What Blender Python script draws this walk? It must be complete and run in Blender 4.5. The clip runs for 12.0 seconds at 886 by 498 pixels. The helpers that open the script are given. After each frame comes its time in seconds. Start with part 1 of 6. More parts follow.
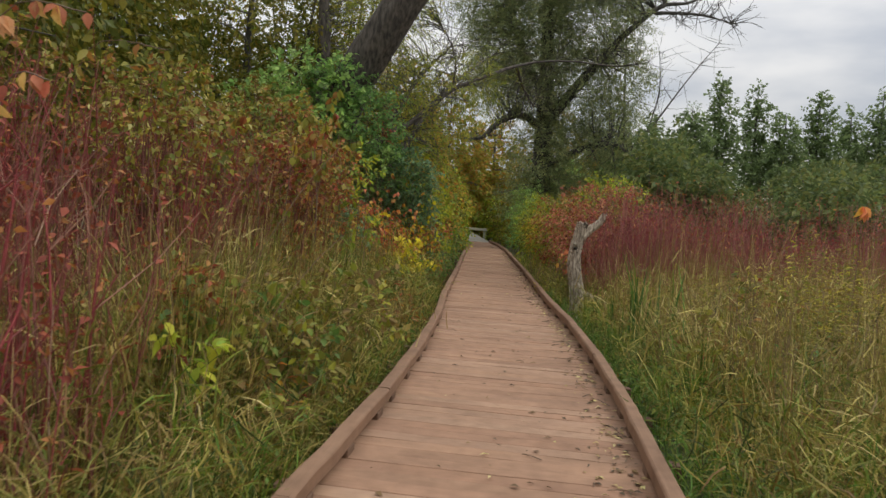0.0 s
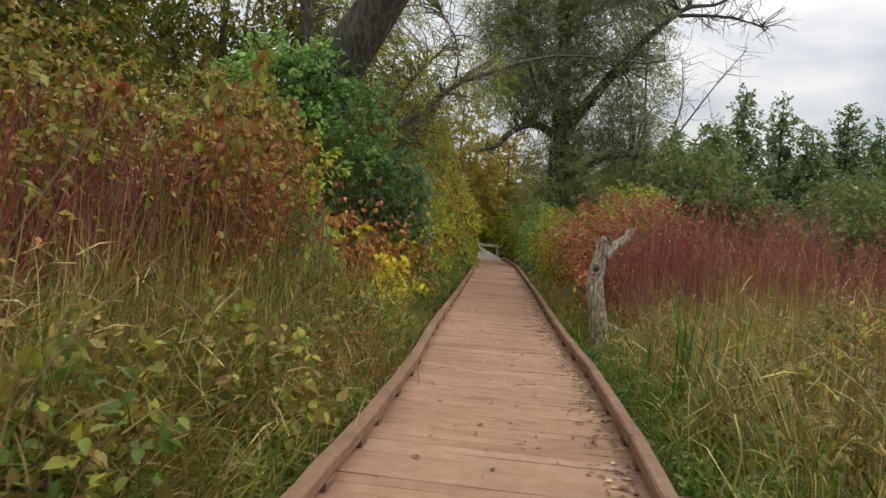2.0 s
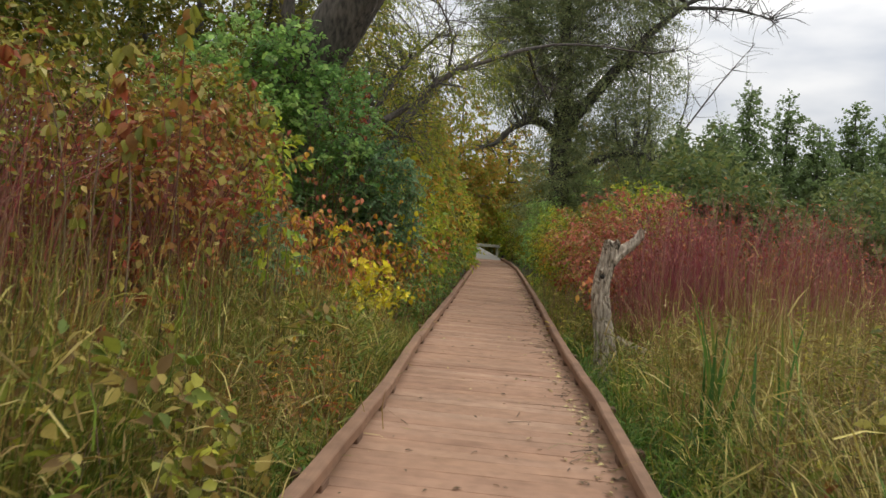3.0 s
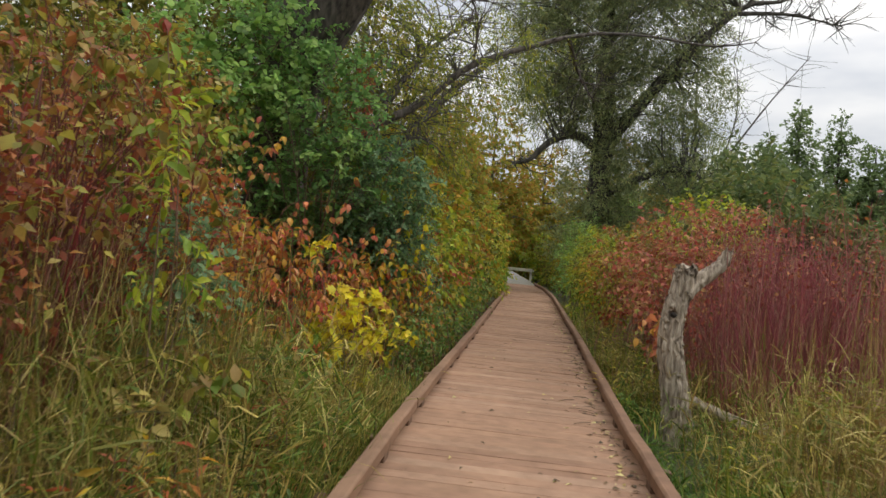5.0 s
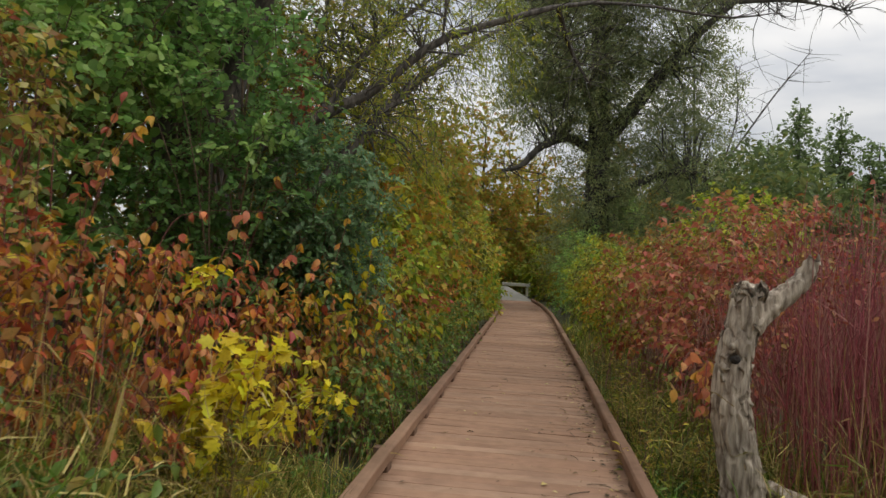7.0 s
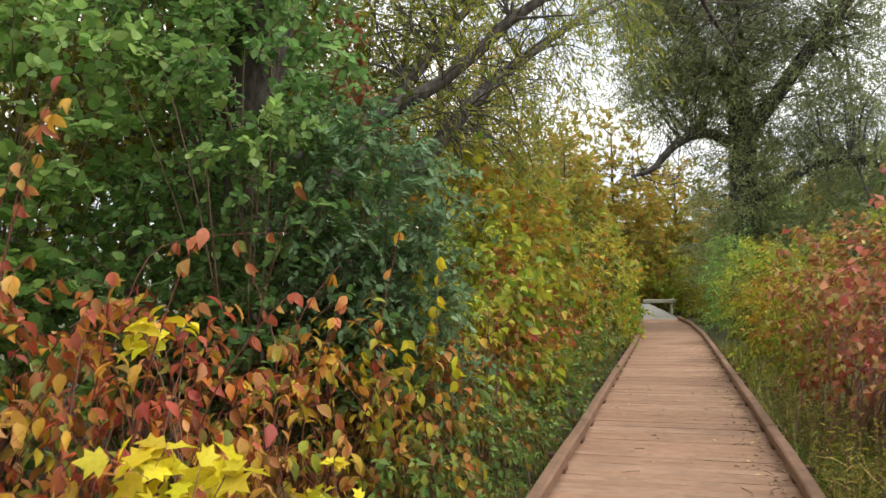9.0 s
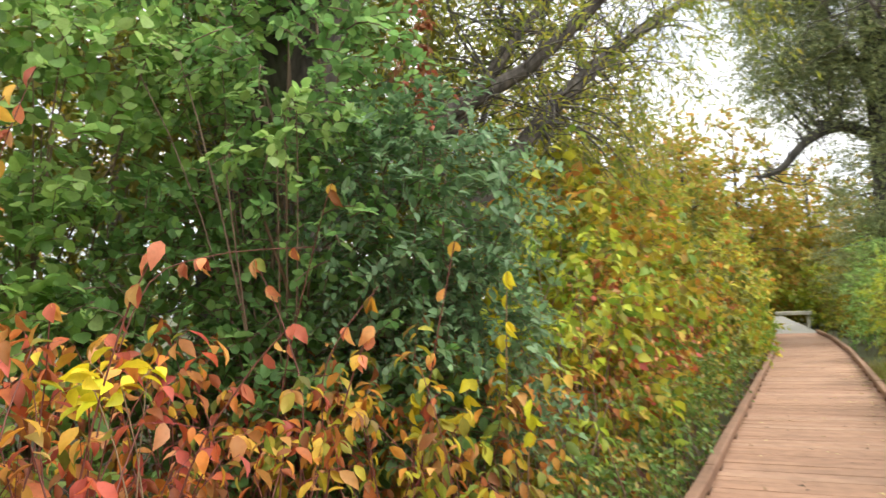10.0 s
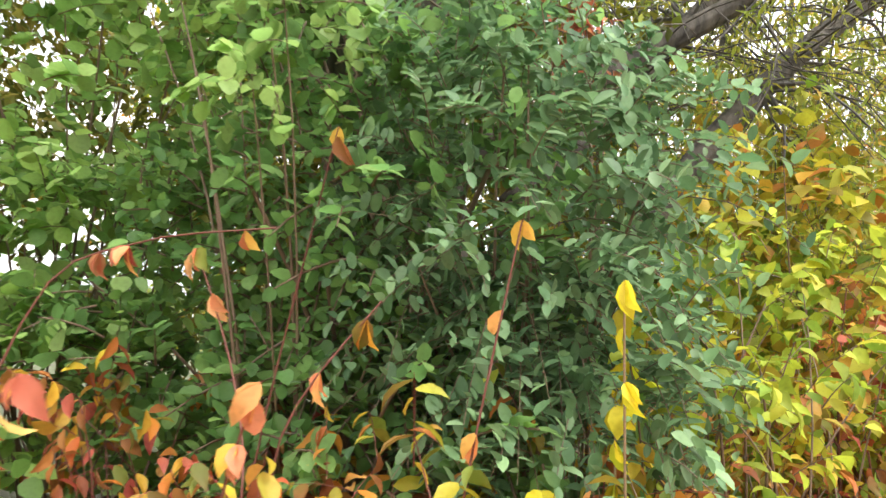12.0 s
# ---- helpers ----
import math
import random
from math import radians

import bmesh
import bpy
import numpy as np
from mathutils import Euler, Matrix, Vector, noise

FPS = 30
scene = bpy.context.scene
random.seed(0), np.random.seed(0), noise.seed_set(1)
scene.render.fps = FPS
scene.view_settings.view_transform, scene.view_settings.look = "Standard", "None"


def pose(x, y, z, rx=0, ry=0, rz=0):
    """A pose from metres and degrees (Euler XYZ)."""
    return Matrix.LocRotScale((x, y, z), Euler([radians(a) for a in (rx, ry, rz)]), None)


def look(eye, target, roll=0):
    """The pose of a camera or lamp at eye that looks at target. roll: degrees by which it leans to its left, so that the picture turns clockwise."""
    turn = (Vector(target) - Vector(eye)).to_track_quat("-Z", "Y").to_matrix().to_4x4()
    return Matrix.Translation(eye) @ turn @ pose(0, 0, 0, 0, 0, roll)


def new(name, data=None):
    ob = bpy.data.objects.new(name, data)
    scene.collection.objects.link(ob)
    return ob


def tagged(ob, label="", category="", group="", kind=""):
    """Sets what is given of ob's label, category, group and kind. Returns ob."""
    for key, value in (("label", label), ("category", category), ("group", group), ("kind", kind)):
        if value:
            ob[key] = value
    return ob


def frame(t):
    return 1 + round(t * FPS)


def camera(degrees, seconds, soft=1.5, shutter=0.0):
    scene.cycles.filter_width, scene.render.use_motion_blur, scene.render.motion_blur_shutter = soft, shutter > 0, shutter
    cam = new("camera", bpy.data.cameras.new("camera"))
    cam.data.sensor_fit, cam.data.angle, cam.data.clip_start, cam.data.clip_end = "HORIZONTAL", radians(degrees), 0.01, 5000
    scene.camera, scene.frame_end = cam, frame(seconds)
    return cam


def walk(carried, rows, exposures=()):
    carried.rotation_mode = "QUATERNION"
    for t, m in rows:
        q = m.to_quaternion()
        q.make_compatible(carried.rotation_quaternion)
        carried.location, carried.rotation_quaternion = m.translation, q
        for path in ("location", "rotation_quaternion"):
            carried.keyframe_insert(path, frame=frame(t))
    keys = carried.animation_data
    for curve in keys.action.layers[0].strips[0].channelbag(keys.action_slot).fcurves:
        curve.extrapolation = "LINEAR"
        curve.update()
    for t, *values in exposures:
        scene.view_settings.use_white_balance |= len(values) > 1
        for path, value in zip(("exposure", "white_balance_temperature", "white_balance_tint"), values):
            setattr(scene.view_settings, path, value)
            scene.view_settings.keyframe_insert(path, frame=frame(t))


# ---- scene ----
cam = camera(61.0, 12.0, shutter=0.3)
METRES, EYE, TILT, LEAN, TURN = 13.5, 1.31, -2.5, -4.3, 0.0
ROWS = [
    (0.0, 0.0, 0.0, 0.0, 0.0, 0.0, -0.0),
    (0.5, 0.01, 0.0454, 0.0024, 0.53, 0.05, 1.36),
    (1.0, 0.0154, 0.0887, 0.0032, -0.67, 0.54, 0.76),
    (1.5, 0.0231, 0.1326, 0.002, -0.1, 0.64, 1.4),
    (2.0, 0.0257, 0.1754, 0.0043, 1.22, 1.23, -0.33),
    (2.5, 0.0327, 0.2186, 0.0079, 1.03, -0.03, -1.27),
    (3.0, 0.0376, 0.2617, 0.0112, 1.34, 1.15, -0.49),
    (5.0, 0.0486, 0.449, 0.0162, 3.9, 2.88, -1.28),
    (5.5, 0.0495, 0.4952, 0.0202, 4.12, 4.8, -1.3),
    (6.0, 0.0534, 0.5368, 0.0214, 4.23, 4.03, 0.24),
    (6.5, 0.0588, 0.5821, 0.026, 3.91, 3.93, 0.51),
    (8.5, 0.0677, 0.748, 0.0334, 6.97, 5.87, 4.82),
    (9.0, 0.0682, 0.7854, 0.0366, 14.32, 6.46, 4.35),
    (9.5, 0.0662, 0.8232, 0.0405, 15.18, 6.34, 5.52),
    (10.0, 0.0666, 0.8602, 0.0421, 23.25, 8.45, 5.01),
    (10.5, 0.0603, 0.8957, 0.0435, 28.5, 9.25, 3.96),
    (11.0, 0.0588, 0.9292, 0.0448, 32.73, 11.09, 4.11),
    (11.5, 0.0563, 0.9603, 0.0485, 39.63, 11.42, 1.61),
    (12.0, 0.0467, 0.9907, 0.0516, 40.68, 11.09, 0.81),
]
SKY_GAIN = 13.0
walk(cam, [(t, pose(0, 0, EYE, TILT, LEAN, TURN) @ pose(METRES * x, METRES * y, METRES * z, 90 + pitch, roll, yaw)) for t, x, y, z, yaw, pitch, roll in ROWS],
     ((0.0, -0.3), (3.0, -0.1), (5.0, -0.1), (5.6, -0.1), (6.5, -0.35), (8.5, 0.1), (9.5, 0.88), (10.5, 1.17), (11.5, 1.32), (12.0, 1.66)))

# ---- light ----
world = bpy.data.worlds.new("overcast")
scene.world = world
world.use_nodes = True
wt = world.node_tree
wt.nodes.clear()
w_out = wt.nodes.new("ShaderNodeOutputWorld")
w_bg = wt.nodes.new("ShaderNodeBackground")
w_sky = wt.nodes.new("ShaderNodeTexSky")
w_sky.sky_type = "NISHITA"
w_sky.sun_disc = False
w_sky.sun_elevation, w_sky.sun_rotation = radians(38), radians(35)
w_co = wt.nodes.new("ShaderNodeTexCoord")
w_map = wt.nodes.new("ShaderNodeMapping")
w_map.inputs["Scale"].default_value = (1.0, 1.0, 3.0)
w_noise = wt.nodes.new("ShaderNodeTexNoise")
w_noise.inputs["Scale"].default_value = 2.6
w_noise.inputs["Detail"].default_value = 5.0
w_ramp = wt.nodes.new("ShaderNodeValToRGB")
w_ramp.color_ramp.elements[0].position, w_ramp.color_ramp.elements[0].color = 0.38, (0.60, 0.65, 0.74, 1)
w_ramp.color_ramp.elements[1].position, w_ramp.color_ramp.elements[1].color = 0.62, (1.12, 1.12, 1.12, 1)
w_gain = wt.nodes.new("ShaderNodeMix")
w_gain.data_type, w_gain.blend_type = "RGBA", "MULTIPLY"
w_gain.inputs[0].default_value = 1.0
w_gain.inputs[7].default_value = (SKY_GAIN, SKY_GAIN * 0.98, SKY_GAIN * 0.95, 1)
w_mix = wt.nodes.new("ShaderNodeMix")
w_mix.data_type = "RGBA"
w_mix.inputs[0].default_value = 0.9
wt.links.new(w_co.outputs["Generated"], w_map.inputs["Vector"])
wt.links.new(w_map.outputs["Vector"], w_noise.inputs["Vector"])
wt.links.new(w_noise.outputs["Fac"], w_ramp.inputs["Fac"])
w_sep = wt.nodes.new("ShaderNodeSeparateXYZ")
w_rise = wt.nodes.new("ShaderNodeMapRange")  # an overcast sky is brightest overhead
w_rise.inputs[1].default_value, w_rise.inputs[2].default_value = 0.0, 1.0
w_rise.inputs[3].default_value, w_rise.inputs[4].default_value = 0.6, 1.6
w_lift = wt.nodes.new("ShaderNodeMix")
w_lift.data_type, w_lift.blend_type = "RGBA", "MULTIPLY"
w_lift.inputs[0].default_value = 1.0
wt.links.new(w_co.outputs["Generated"], w_sep.inputs[0])
wt.links.new(w_sep.outputs["Z"], w_rise.inputs[0])
wt.links.new(w_rise.outputs[0], w_lift.inputs[6])
wt.links.new(w_ramp.outputs["Color"], w_lift.inputs[7])
wt.links.new(w_lift.outputs[2], w_gain.inputs[6])
wt.links.new(w_sky.outputs["Color"], w_mix.inputs[6])
wt.links.new(w_gain.outputs[2], w_mix.inputs[7])
wt.links.new(w_mix.outputs[2], w_bg.inputs["Color"])
w_bg.inputs["Strength"].default_value = 0.1
wt.links.new(w_bg.outputs["Background"], w_out.inputs["Surface"])

sun_data = bpy.data.lights.new("sun", "SUN")
sun_data.energy, sun_data.angle, sun_data.color = 1.5, radians(30), (1.0, 0.96, 0.9)
sun = new("sun", sun_data)
sun.matrix_world = look((22, 4, 34), (0, 0, 0))


# ---- materials ----
def nodes_of(name):
    m = bpy.data.materials.new(name)
    m.use_nodes = True
    t = m.node_tree
    return m, t, t.nodes["Principled BSDF"]


def ramp_of(t, colours, constant=False):
    r = t.nodes.new("ShaderNodeValToRGB")
    cr = r.color_ramp
    cr.interpolation = "CONSTANT" if constant else "LINEAR"
    n = len(colours)
    while len(cr.elements) < n:
        cr.elements.new(0.5)
    for i, c in enumerate(colours):
        cr.elements[i].position = i / n if constant else i / max(1, n - 1)
        cr.elements[i].color = (*c, 1)
    return r


def noise_of(t, scale, detail=4.0, stretch=(1, 1, 1), coords="Object"):
    co = t.nodes.new("ShaderNodeTexCoord")
    mp = t.nodes.new("ShaderNodeMapping")
    mp.inputs["Scale"].default_value = stretch
    nz = t.nodes.new("ShaderNodeTexNoise")
    nz.inputs["Scale"].default_value, nz.inputs["Detail"].default_value = scale, detail
    t.links.new(co.outputs[coords], mp.inputs["Vector"])
    t.links.new(mp.outputs["Vector"], nz.inputs["Vector"])
    return nz


def mix_of(t, a, b, fac, blend="MIX"):
    m = t.nodes.new("ShaderNodeMix")
    m.data_type, m.blend_type = "RGBA", blend
    for sock, v in ((0, fac), (6, a), (7, b)):
        if isinstance(v, (int, float)):
            m.inputs[sock].default_value = v
        elif isinstance(v, tuple):
            m.inputs[sock].default_value = (*v, 1)
        else:
            t.links.new(v, m.inputs[sock])
    return m.outputs[2]


def fresh(c):
    return (min(0.8, c[0] * 1.25), min(0.8, c[1] * 1.25), c[2] * 0.8)


def leaf_mat(name, colours, patch=None, through_light=0.35, rough=0.55, blotch=0.2):
    """Leaves: each leaf takes its own colour from the list; patch adds a second list in drifts of half a metre."""
    m, t, b = nodes_of(name)
    b.inputs["Specular IOR Level"].default_value = 0.3
    colours = [fresh(c) for c in colours]
    patch = patch and [fresh(c) for c in patch]
    geo = t.nodes.new("ShaderNodeNewGeometry")
    info = t.nodes.new("ShaderNodeObjectInfo")
    both = t.nodes.new("ShaderNodeMath")
    t.links.new(geo.outputs["Random Per Island"], both.inputs[0])
    t.links.new(info.outputs["Random"], both.inputs[1])
    chance = t.nodes.new("ShaderNodeMath")
    chance.operation = "FRACT"
    t.links.new(both.outputs[0], chance.inputs[0])
    r = ramp_of(t, colours, True)
    t.links.new(chance.outputs[0], r.inputs["Fac"])
    colour = r.outputs["Color"]
    if patch:
        r2 = ramp_of(t, patch, True)
        t.links.new(chance.outputs[0], r2.inputs["Fac"])
        nz = noise_of(t, 1.3, 2.0)
        st = t.nodes.new("ShaderNodeMapRange")
        st.inputs[1].default_value, st.inputs[2].default_value = 0.44, 0.58
        t.links.new(nz.outputs["Fac"], st.inputs[0])
        colour = mix_of(t, colour, r2.outputs["Color"], st.outputs[0])
    wn = t.nodes.new("ShaderNodeTexWhiteNoise")  # each leaf a little paler or deeper
    wn.noise_dimensions = "1D"
    t.links.new(chance.outputs[0], wn.inputs["W"])
    tone = ramp_of(t, [(0.72, 0.70, 0.70), (1, 1, 1), (1.22, 1.24, 1.15)])
    t.links.new(wn.outputs["Value"], tone.inputs["Fac"])
    colour = mix_of(t, colour, tone.outputs["Color"], 1.0, "MULTIPLY")
    spots = noise_of(t, 60.0, 3.0)
    sp = ramp_of(t, [(0.62, 0.6, 0.55), (1, 1, 1), (1.12, 1.12, 1.05)])
    t.links.new(spots.outputs["Fac"], sp.inputs["Fac"])
    colour = mix_of(t, colour, sp.outputs["Color"], 0.8, "MULTIPLY")
    blot = noise_of(t, 24.0, 2.0)
    bl = ramp_of(t, [(1.05, 0.8, 0.85), (1.04, 0.94, 0.95), (1, 1, 1), (1.05, 1.14, 0.95)])
    t.links.new(blot.outputs["Fac"], bl.inputs["Fac"])
    colour = mix_of(t, colour, bl.outputs["Color"], blotch, "MULTIPLY")
    t.links.new(colour, b.inputs["Base Color"])
    b.inputs["Roughness"].default_value = rough
    tr = t.nodes.new("ShaderNodeBsdfTranslucent")
    t.links.new(colour, tr.inputs["Color"])
    mx = t.nodes.new("ShaderNodeMixShader")
    mx.inputs[0].default_value = through_light
    t.links.new(b.outputs[0], mx.inputs[1])
    t.links.new(tr.outputs[0], mx.inputs[2])
    t.links.new(mx.outputs[0], t.nodes["Material Output"].inputs["Surface"])
    return m


def bark_mat(name, dark, light, scale=14.0, bump=0.6, stretch=(1, 1, 0.25), rough=0.9):
    m, t, b = nodes_of(name)
    nz = noise_of(t, scale, 6.0, stretch)
    big = noise_of(t, 2.2, 3.0)
    r = ramp_of(t, [dark, dark, light, light])
    t.links.new(nz.outputs["Fac"], r.inputs["Fac"])
    tone = ramp_of(t, [(0.6, 0.62, 0.6), (1.1, 1.05, 1.0)])
    t.links.new(big.outputs["Fac"], tone.inputs["Fac"])
    t.links.new(mix_of(t, r.outputs["Color"], tone.outputs["Color"], 1.0, "MULTIPLY"), b.inputs["Base Color"])
    b.inputs["Roughness"].default_value = rough
    bp = t.nodes.new("ShaderNodeBump")
    bp.inputs["Strength"].default_value, bp.inputs["Distance"].default_value = bump, 0.02
    t.links.new(nz.outputs["Fac"], bp.inputs["Height"])
    t.links.new(bp.outputs["Normal"], b.inputs["Normal"])
    return m


def stem_mat(name, colours, rough=0.6):
    m, t, b = nodes_of(name)
    geo = t.nodes.new("ShaderNodeNewGeometry")
    r = ramp_of(t, colours)
    t.links.new(geo.outputs["Random Per Island"], r.inputs["Fac"])
    nz = noise_of(t, 30.0, 3.0)
    sp = ramp_of(t, [(0.6, 0.6, 0.6), (1.15, 1.1, 1.05)])
    t.links.new(nz.outputs["Fac"], sp.inputs["Fac"])
    t.links.new(mix_of(t, r.outputs["Color"], sp.outputs["Color"], 1.0, "MULTIPLY"), b.inputs["Base Color"])
    b.inputs["Roughness"].default_value = rough
    return m


def timber_mat(name, tones, along="x", wear=0.5):
    """Weathered sawn timber with long grain, stains and a tone of its own for each board."""
    m, t, b = nodes_of(name)
    info = t.nodes.new("ShaderNodeObjectInfo")
    co = t.nodes.new("ShaderNodeTexCoord")
    off = t.nodes.new("ShaderNodeVectorMath")
    off.operation = "MULTIPLY_ADD"
    t.links.new(info.outputs["Random"], off.inputs[0])
    off.inputs[1].default_value = (37.0, 53.0, 19.0)
    t.links.new(co.outputs["Object"], off.inputs[2])

    def grain(scale, stretch, detail):
        mp = t.nodes.new("ShaderNodeMapping")
        mp.inputs["Scale"].default_value = stretch
        nz = t.nodes.new("ShaderNodeTexNoise")
        nz.inputs["Scale"].default_value, nz.inputs["Detail"].default_value = scale, detail
        t.links.new(off.outputs[0], mp.inputs["Vector"])
        t.links.new(mp.outputs["Vector"], nz.inputs["Vector"])
        return nz.outputs["Fac"]

    long = {"x": (1.2, 22.0, 22.0), "y": (22.0, 1.2, 22.0)}[along]
    fine = grain(3.0, long, 6.0)
    blot = grain(2.4, (1, 1, 1), 4.0)
    board = ramp_of(t, tones)
    t.links.new(info.outputs["Random"], board.inputs["Fac"])
    gr = ramp_of(t, [(0.45, 0.43, 0.41), (0.93, 0.92, 0.91), (1.02, 1.02, 1.02), (1.22, 1.22, 1.22)])
    t.links.new(fine, gr.inputs["Fac"])
    c = mix_of(t, board.outputs["Color"], gr.outputs["Color"], 0.9, "MULTIPLY")
    st = ramp_of(t, [(0.55, 0.52, 0.5), (1, 1, 1), (1.25, 1.22, 1.15)])
    t.links.new(blot, st.inputs["Fac"])
    c = mix_of(t, c, st.outputs["Color"], wear, "MULTIPLY")
    geo = t.nodes.new("ShaderNodeNewGeometry")
    for scale, low, high in ((1.1, 0.62, 1.32), (9.0, 0.66, 1.3)):
        nz = t.nodes.new("ShaderNodeTexNoise")
        nz.inputs["Scale"].default_value, nz.inputs["Detail"].default_value = scale, 5.0
        t.links.new(geo.outputs["Position"], nz.inputs["Vector"])
        dirt = ramp_of(t, [(low, low * 0.97, low * 0.94), (1, 1, 1), (high, high, high)])
        t.links.new(nz.outputs["Fac"], dirt.inputs["Fac"])
        c = mix_of(t, c, dirt.outputs["Color"], 1.0, "MULTIPLY")
    t.links.new(c, b.inputs["Base Color"])
    b.inputs["Roughness"].default_value = 0.8
    b.inputs["Specular IOR Level"].default_value = 0.25
    bp = t.nodes.new("ShaderNodeBump")
    bp.inputs["Strength"].default_value, bp.inputs["Distance"].default_value = 0.5, 0.004
    t.links.new(fine, bp.inputs["Height"])
    t.links.new(bp.outputs["Normal"], b.inputs["Normal"])
    return m


def ground_mat():
    m, t, b = nodes_of("marsh_soil")
    nz = noise_of(t, 0.9, 6.0)
    fine = noise_of(t, 18.0, 5.0)
    r = ramp_of(t, [(0.03, 0.028, 0.015), (0.06, 0.055, 0.022), (0.07, 0.085, 0.025), (0.12, 0.10, 0.045)])
    t.links.new(nz.outputs["Fac"], r.inputs["Fac"])
    r2 = ramp_of(t, [(0.5, 0.5, 0.5), (1.2, 1.2, 1.2)])
    t.links.new(fine.outputs["Fac"], r2.inputs["Fac"])
    t.links.new(mix_of(t, r.outputs["Color"], r2.outputs["Color"], 1.0, "MULTIPLY"), b.inputs["Base Color"])
    b.inputs["Roughness"].default_value = 0.95
    bp = t.nodes.new("ShaderNodeBump")
    bp.inputs["Strength"].default_value, bp.inputs["Distance"].default_value = 0.8, 0.04
    t.links.new(fine.outputs["Fac"], bp.inputs["Height"])
    t.links.new(bp.outputs["Normal"], b.inputs["Normal"])
    return m


SOIL = ground_mat()
PLANK = timber_mat("weathered_plank", [(0.285, 0.165, 0.105), (0.315, 0.19, 0.12), (0.295, 0.173, 0.11), (0.345, 0.22, 0.145), (0.275, 0.157, 0.10)], "x", 0.9)
RAIL = timber_mat("weathered_rail", [(0.20, 0.115, 0.072), (0.24, 0.145, 0.09), (0.22, 0.13, 0.083)], "y", 0.9)
BEAM = timber_mat("old_beam", [(0.14, 0.085, 0.055), (0.19, 0.115, 0.075)], "x", 0.8)
PALE = timber_mat("pale_plank", [(0.66, 0.63, 0.50), (0.72, 0.68, 0.55)], "x", 0.4)
GRAVEL = bark_mat("pale_gravel", (0.24, 0.235, 0.21), (0.36, 0.35, 0.31), 30.0, 0.3, (1, 1, 1))

# darkest blades paint the shade of gaps, palest tan ones the highlights
GRASS_L = leaf_mat("grass_green_tan", [(0.035, 0.065, 0.014), (0.08, 0.155, 0.025), (0.13, 0.20, 0.035), (0.30, 0.24, 0.09), (0.10, 0.175, 0.025), (0.52, 0.44, 0.23), (0.17, 0.12, 0.045), (0.17, 0.20, 0.035)], [(0.24, 0.19, 0.06), (0.42, 0.33, 0.15), (0.13, 0.15, 0.03), (0.17, 0.09, 0.04), (0.09, 0.14, 0.022), (0.035, 0.05, 0.014)], 0.38)
GRASS_G = leaf_mat("grass_fresh", [(0.055, 0.12, 0.02), (0.09, 0.18, 0.03), (0.14, 0.21, 0.045), (0.06, 0.13, 0.025), (0.16, 0.19, 0.05), (0.035, 0.07, 0.015)], None, 0.34)
GRASS_T = leaf_mat("grass_straw", [(0.24, 0.175, 0.08), (0.44, 0.35, 0.19), (0.16, 0.11, 0.05), (0.13, 0.14, 0.035), (0.58, 0.49, 0.32), (0.30, 0.22, 0.10), (0.19, 0.12, 0.065)], [(0.13, 0.145, 0.035), (0.21, 0.145, 0.065), (0.36, 0.28, 0.14), (0.18, 0.105, 0.06)], 0.36)
HERB = leaf_mat("herb_leaf", [(0.10, 0.14, 0.03), (0.20, 0.22, 0.05), (0.28, 0.22, 0.08), (0.16, 0.10, 0.05), (0.34, 0.27, 0.12)], [(0.36, 0.34, 0.06), (0.22, 0.24, 0.05), (0.20, 0.13, 0.06), (0.10, 0.15, 0.03)], 0.35)
GOLD = leaf_mat("goldenrod_leaf", [(0.40, 0.34, 0.07), (0.26, 0.27, 0.05), (0.34, 0.26, 0.08), (0.17, 0.20, 0.04), (0.50, 0.42, 0.10), (0.24, 0.15, 0.06)], None, 0.4)
DEAD_LEAF = leaf_mat("dead_herb_leaf", [(0.16, 0.10, 0.055), (0.24, 0.16, 0.085), (0.12, 0.07, 0.04), (0.34, 0.25, 0.14), (0.20, 0.11, 0.06)], None, 0.3)
CATTAIL = leaf_mat("cattail_leaf", [(0.05, 0.12, 0.035), (0.09, 0.18, 0.05), (0.15, 0.2, 0.06)], None, 0.25)
DOG_LEAF = leaf_mat("dogwood_leaf", [(0.29, 0.05, 0.045), (0.34, 0.10, 0.06), (0.20, 0.045, 0.035), (0.36, 0.17, 0.08), (0.30, 0.25, 0.065), (0.14, 0.15, 0.04), (0.25, 0.075, 0.055), (0.48, 0.38, 0.19)], [(0.32, 0.27, 0.07), (0.20, 0.19, 0.05), (0.13, 0.15, 0.04), (0.30, 0.11, 0.06), (0.26, 0.055, 0.045)], 0.4)
DOG_DARK = leaf_mat("dogwood_dark_leaf", [(0.22, 0.05, 0.045), (0.30, 0.08, 0.06), (0.36, 0.15, 0.07), (0.25, 0.06, 0.055)], None, 0.3)
ORANGE = leaf_mat("orange_leaf", [(0.46, 0.16, 0.045), (0.52, 0.27, 0.11), (0.36, 0.075, 0.045), (0.50, 0.30, 0.05), (0.24, 0.07, 0.04), (0.54, 0.26, 0.18), (0.17, 0.20, 0.045), (0.36, 0.08, 0.09), (0.30, 0.13, 0.05)], [(0.48, 0.39, 0.05), (0.38, 0.13, 0.05), (0.52, 0.30, 0.09), (0.15, 0.22, 0.05), (0.42, 0.11, 0.10), (0.28, 0.10, 0.045)], 0.42, blotch=0.8)
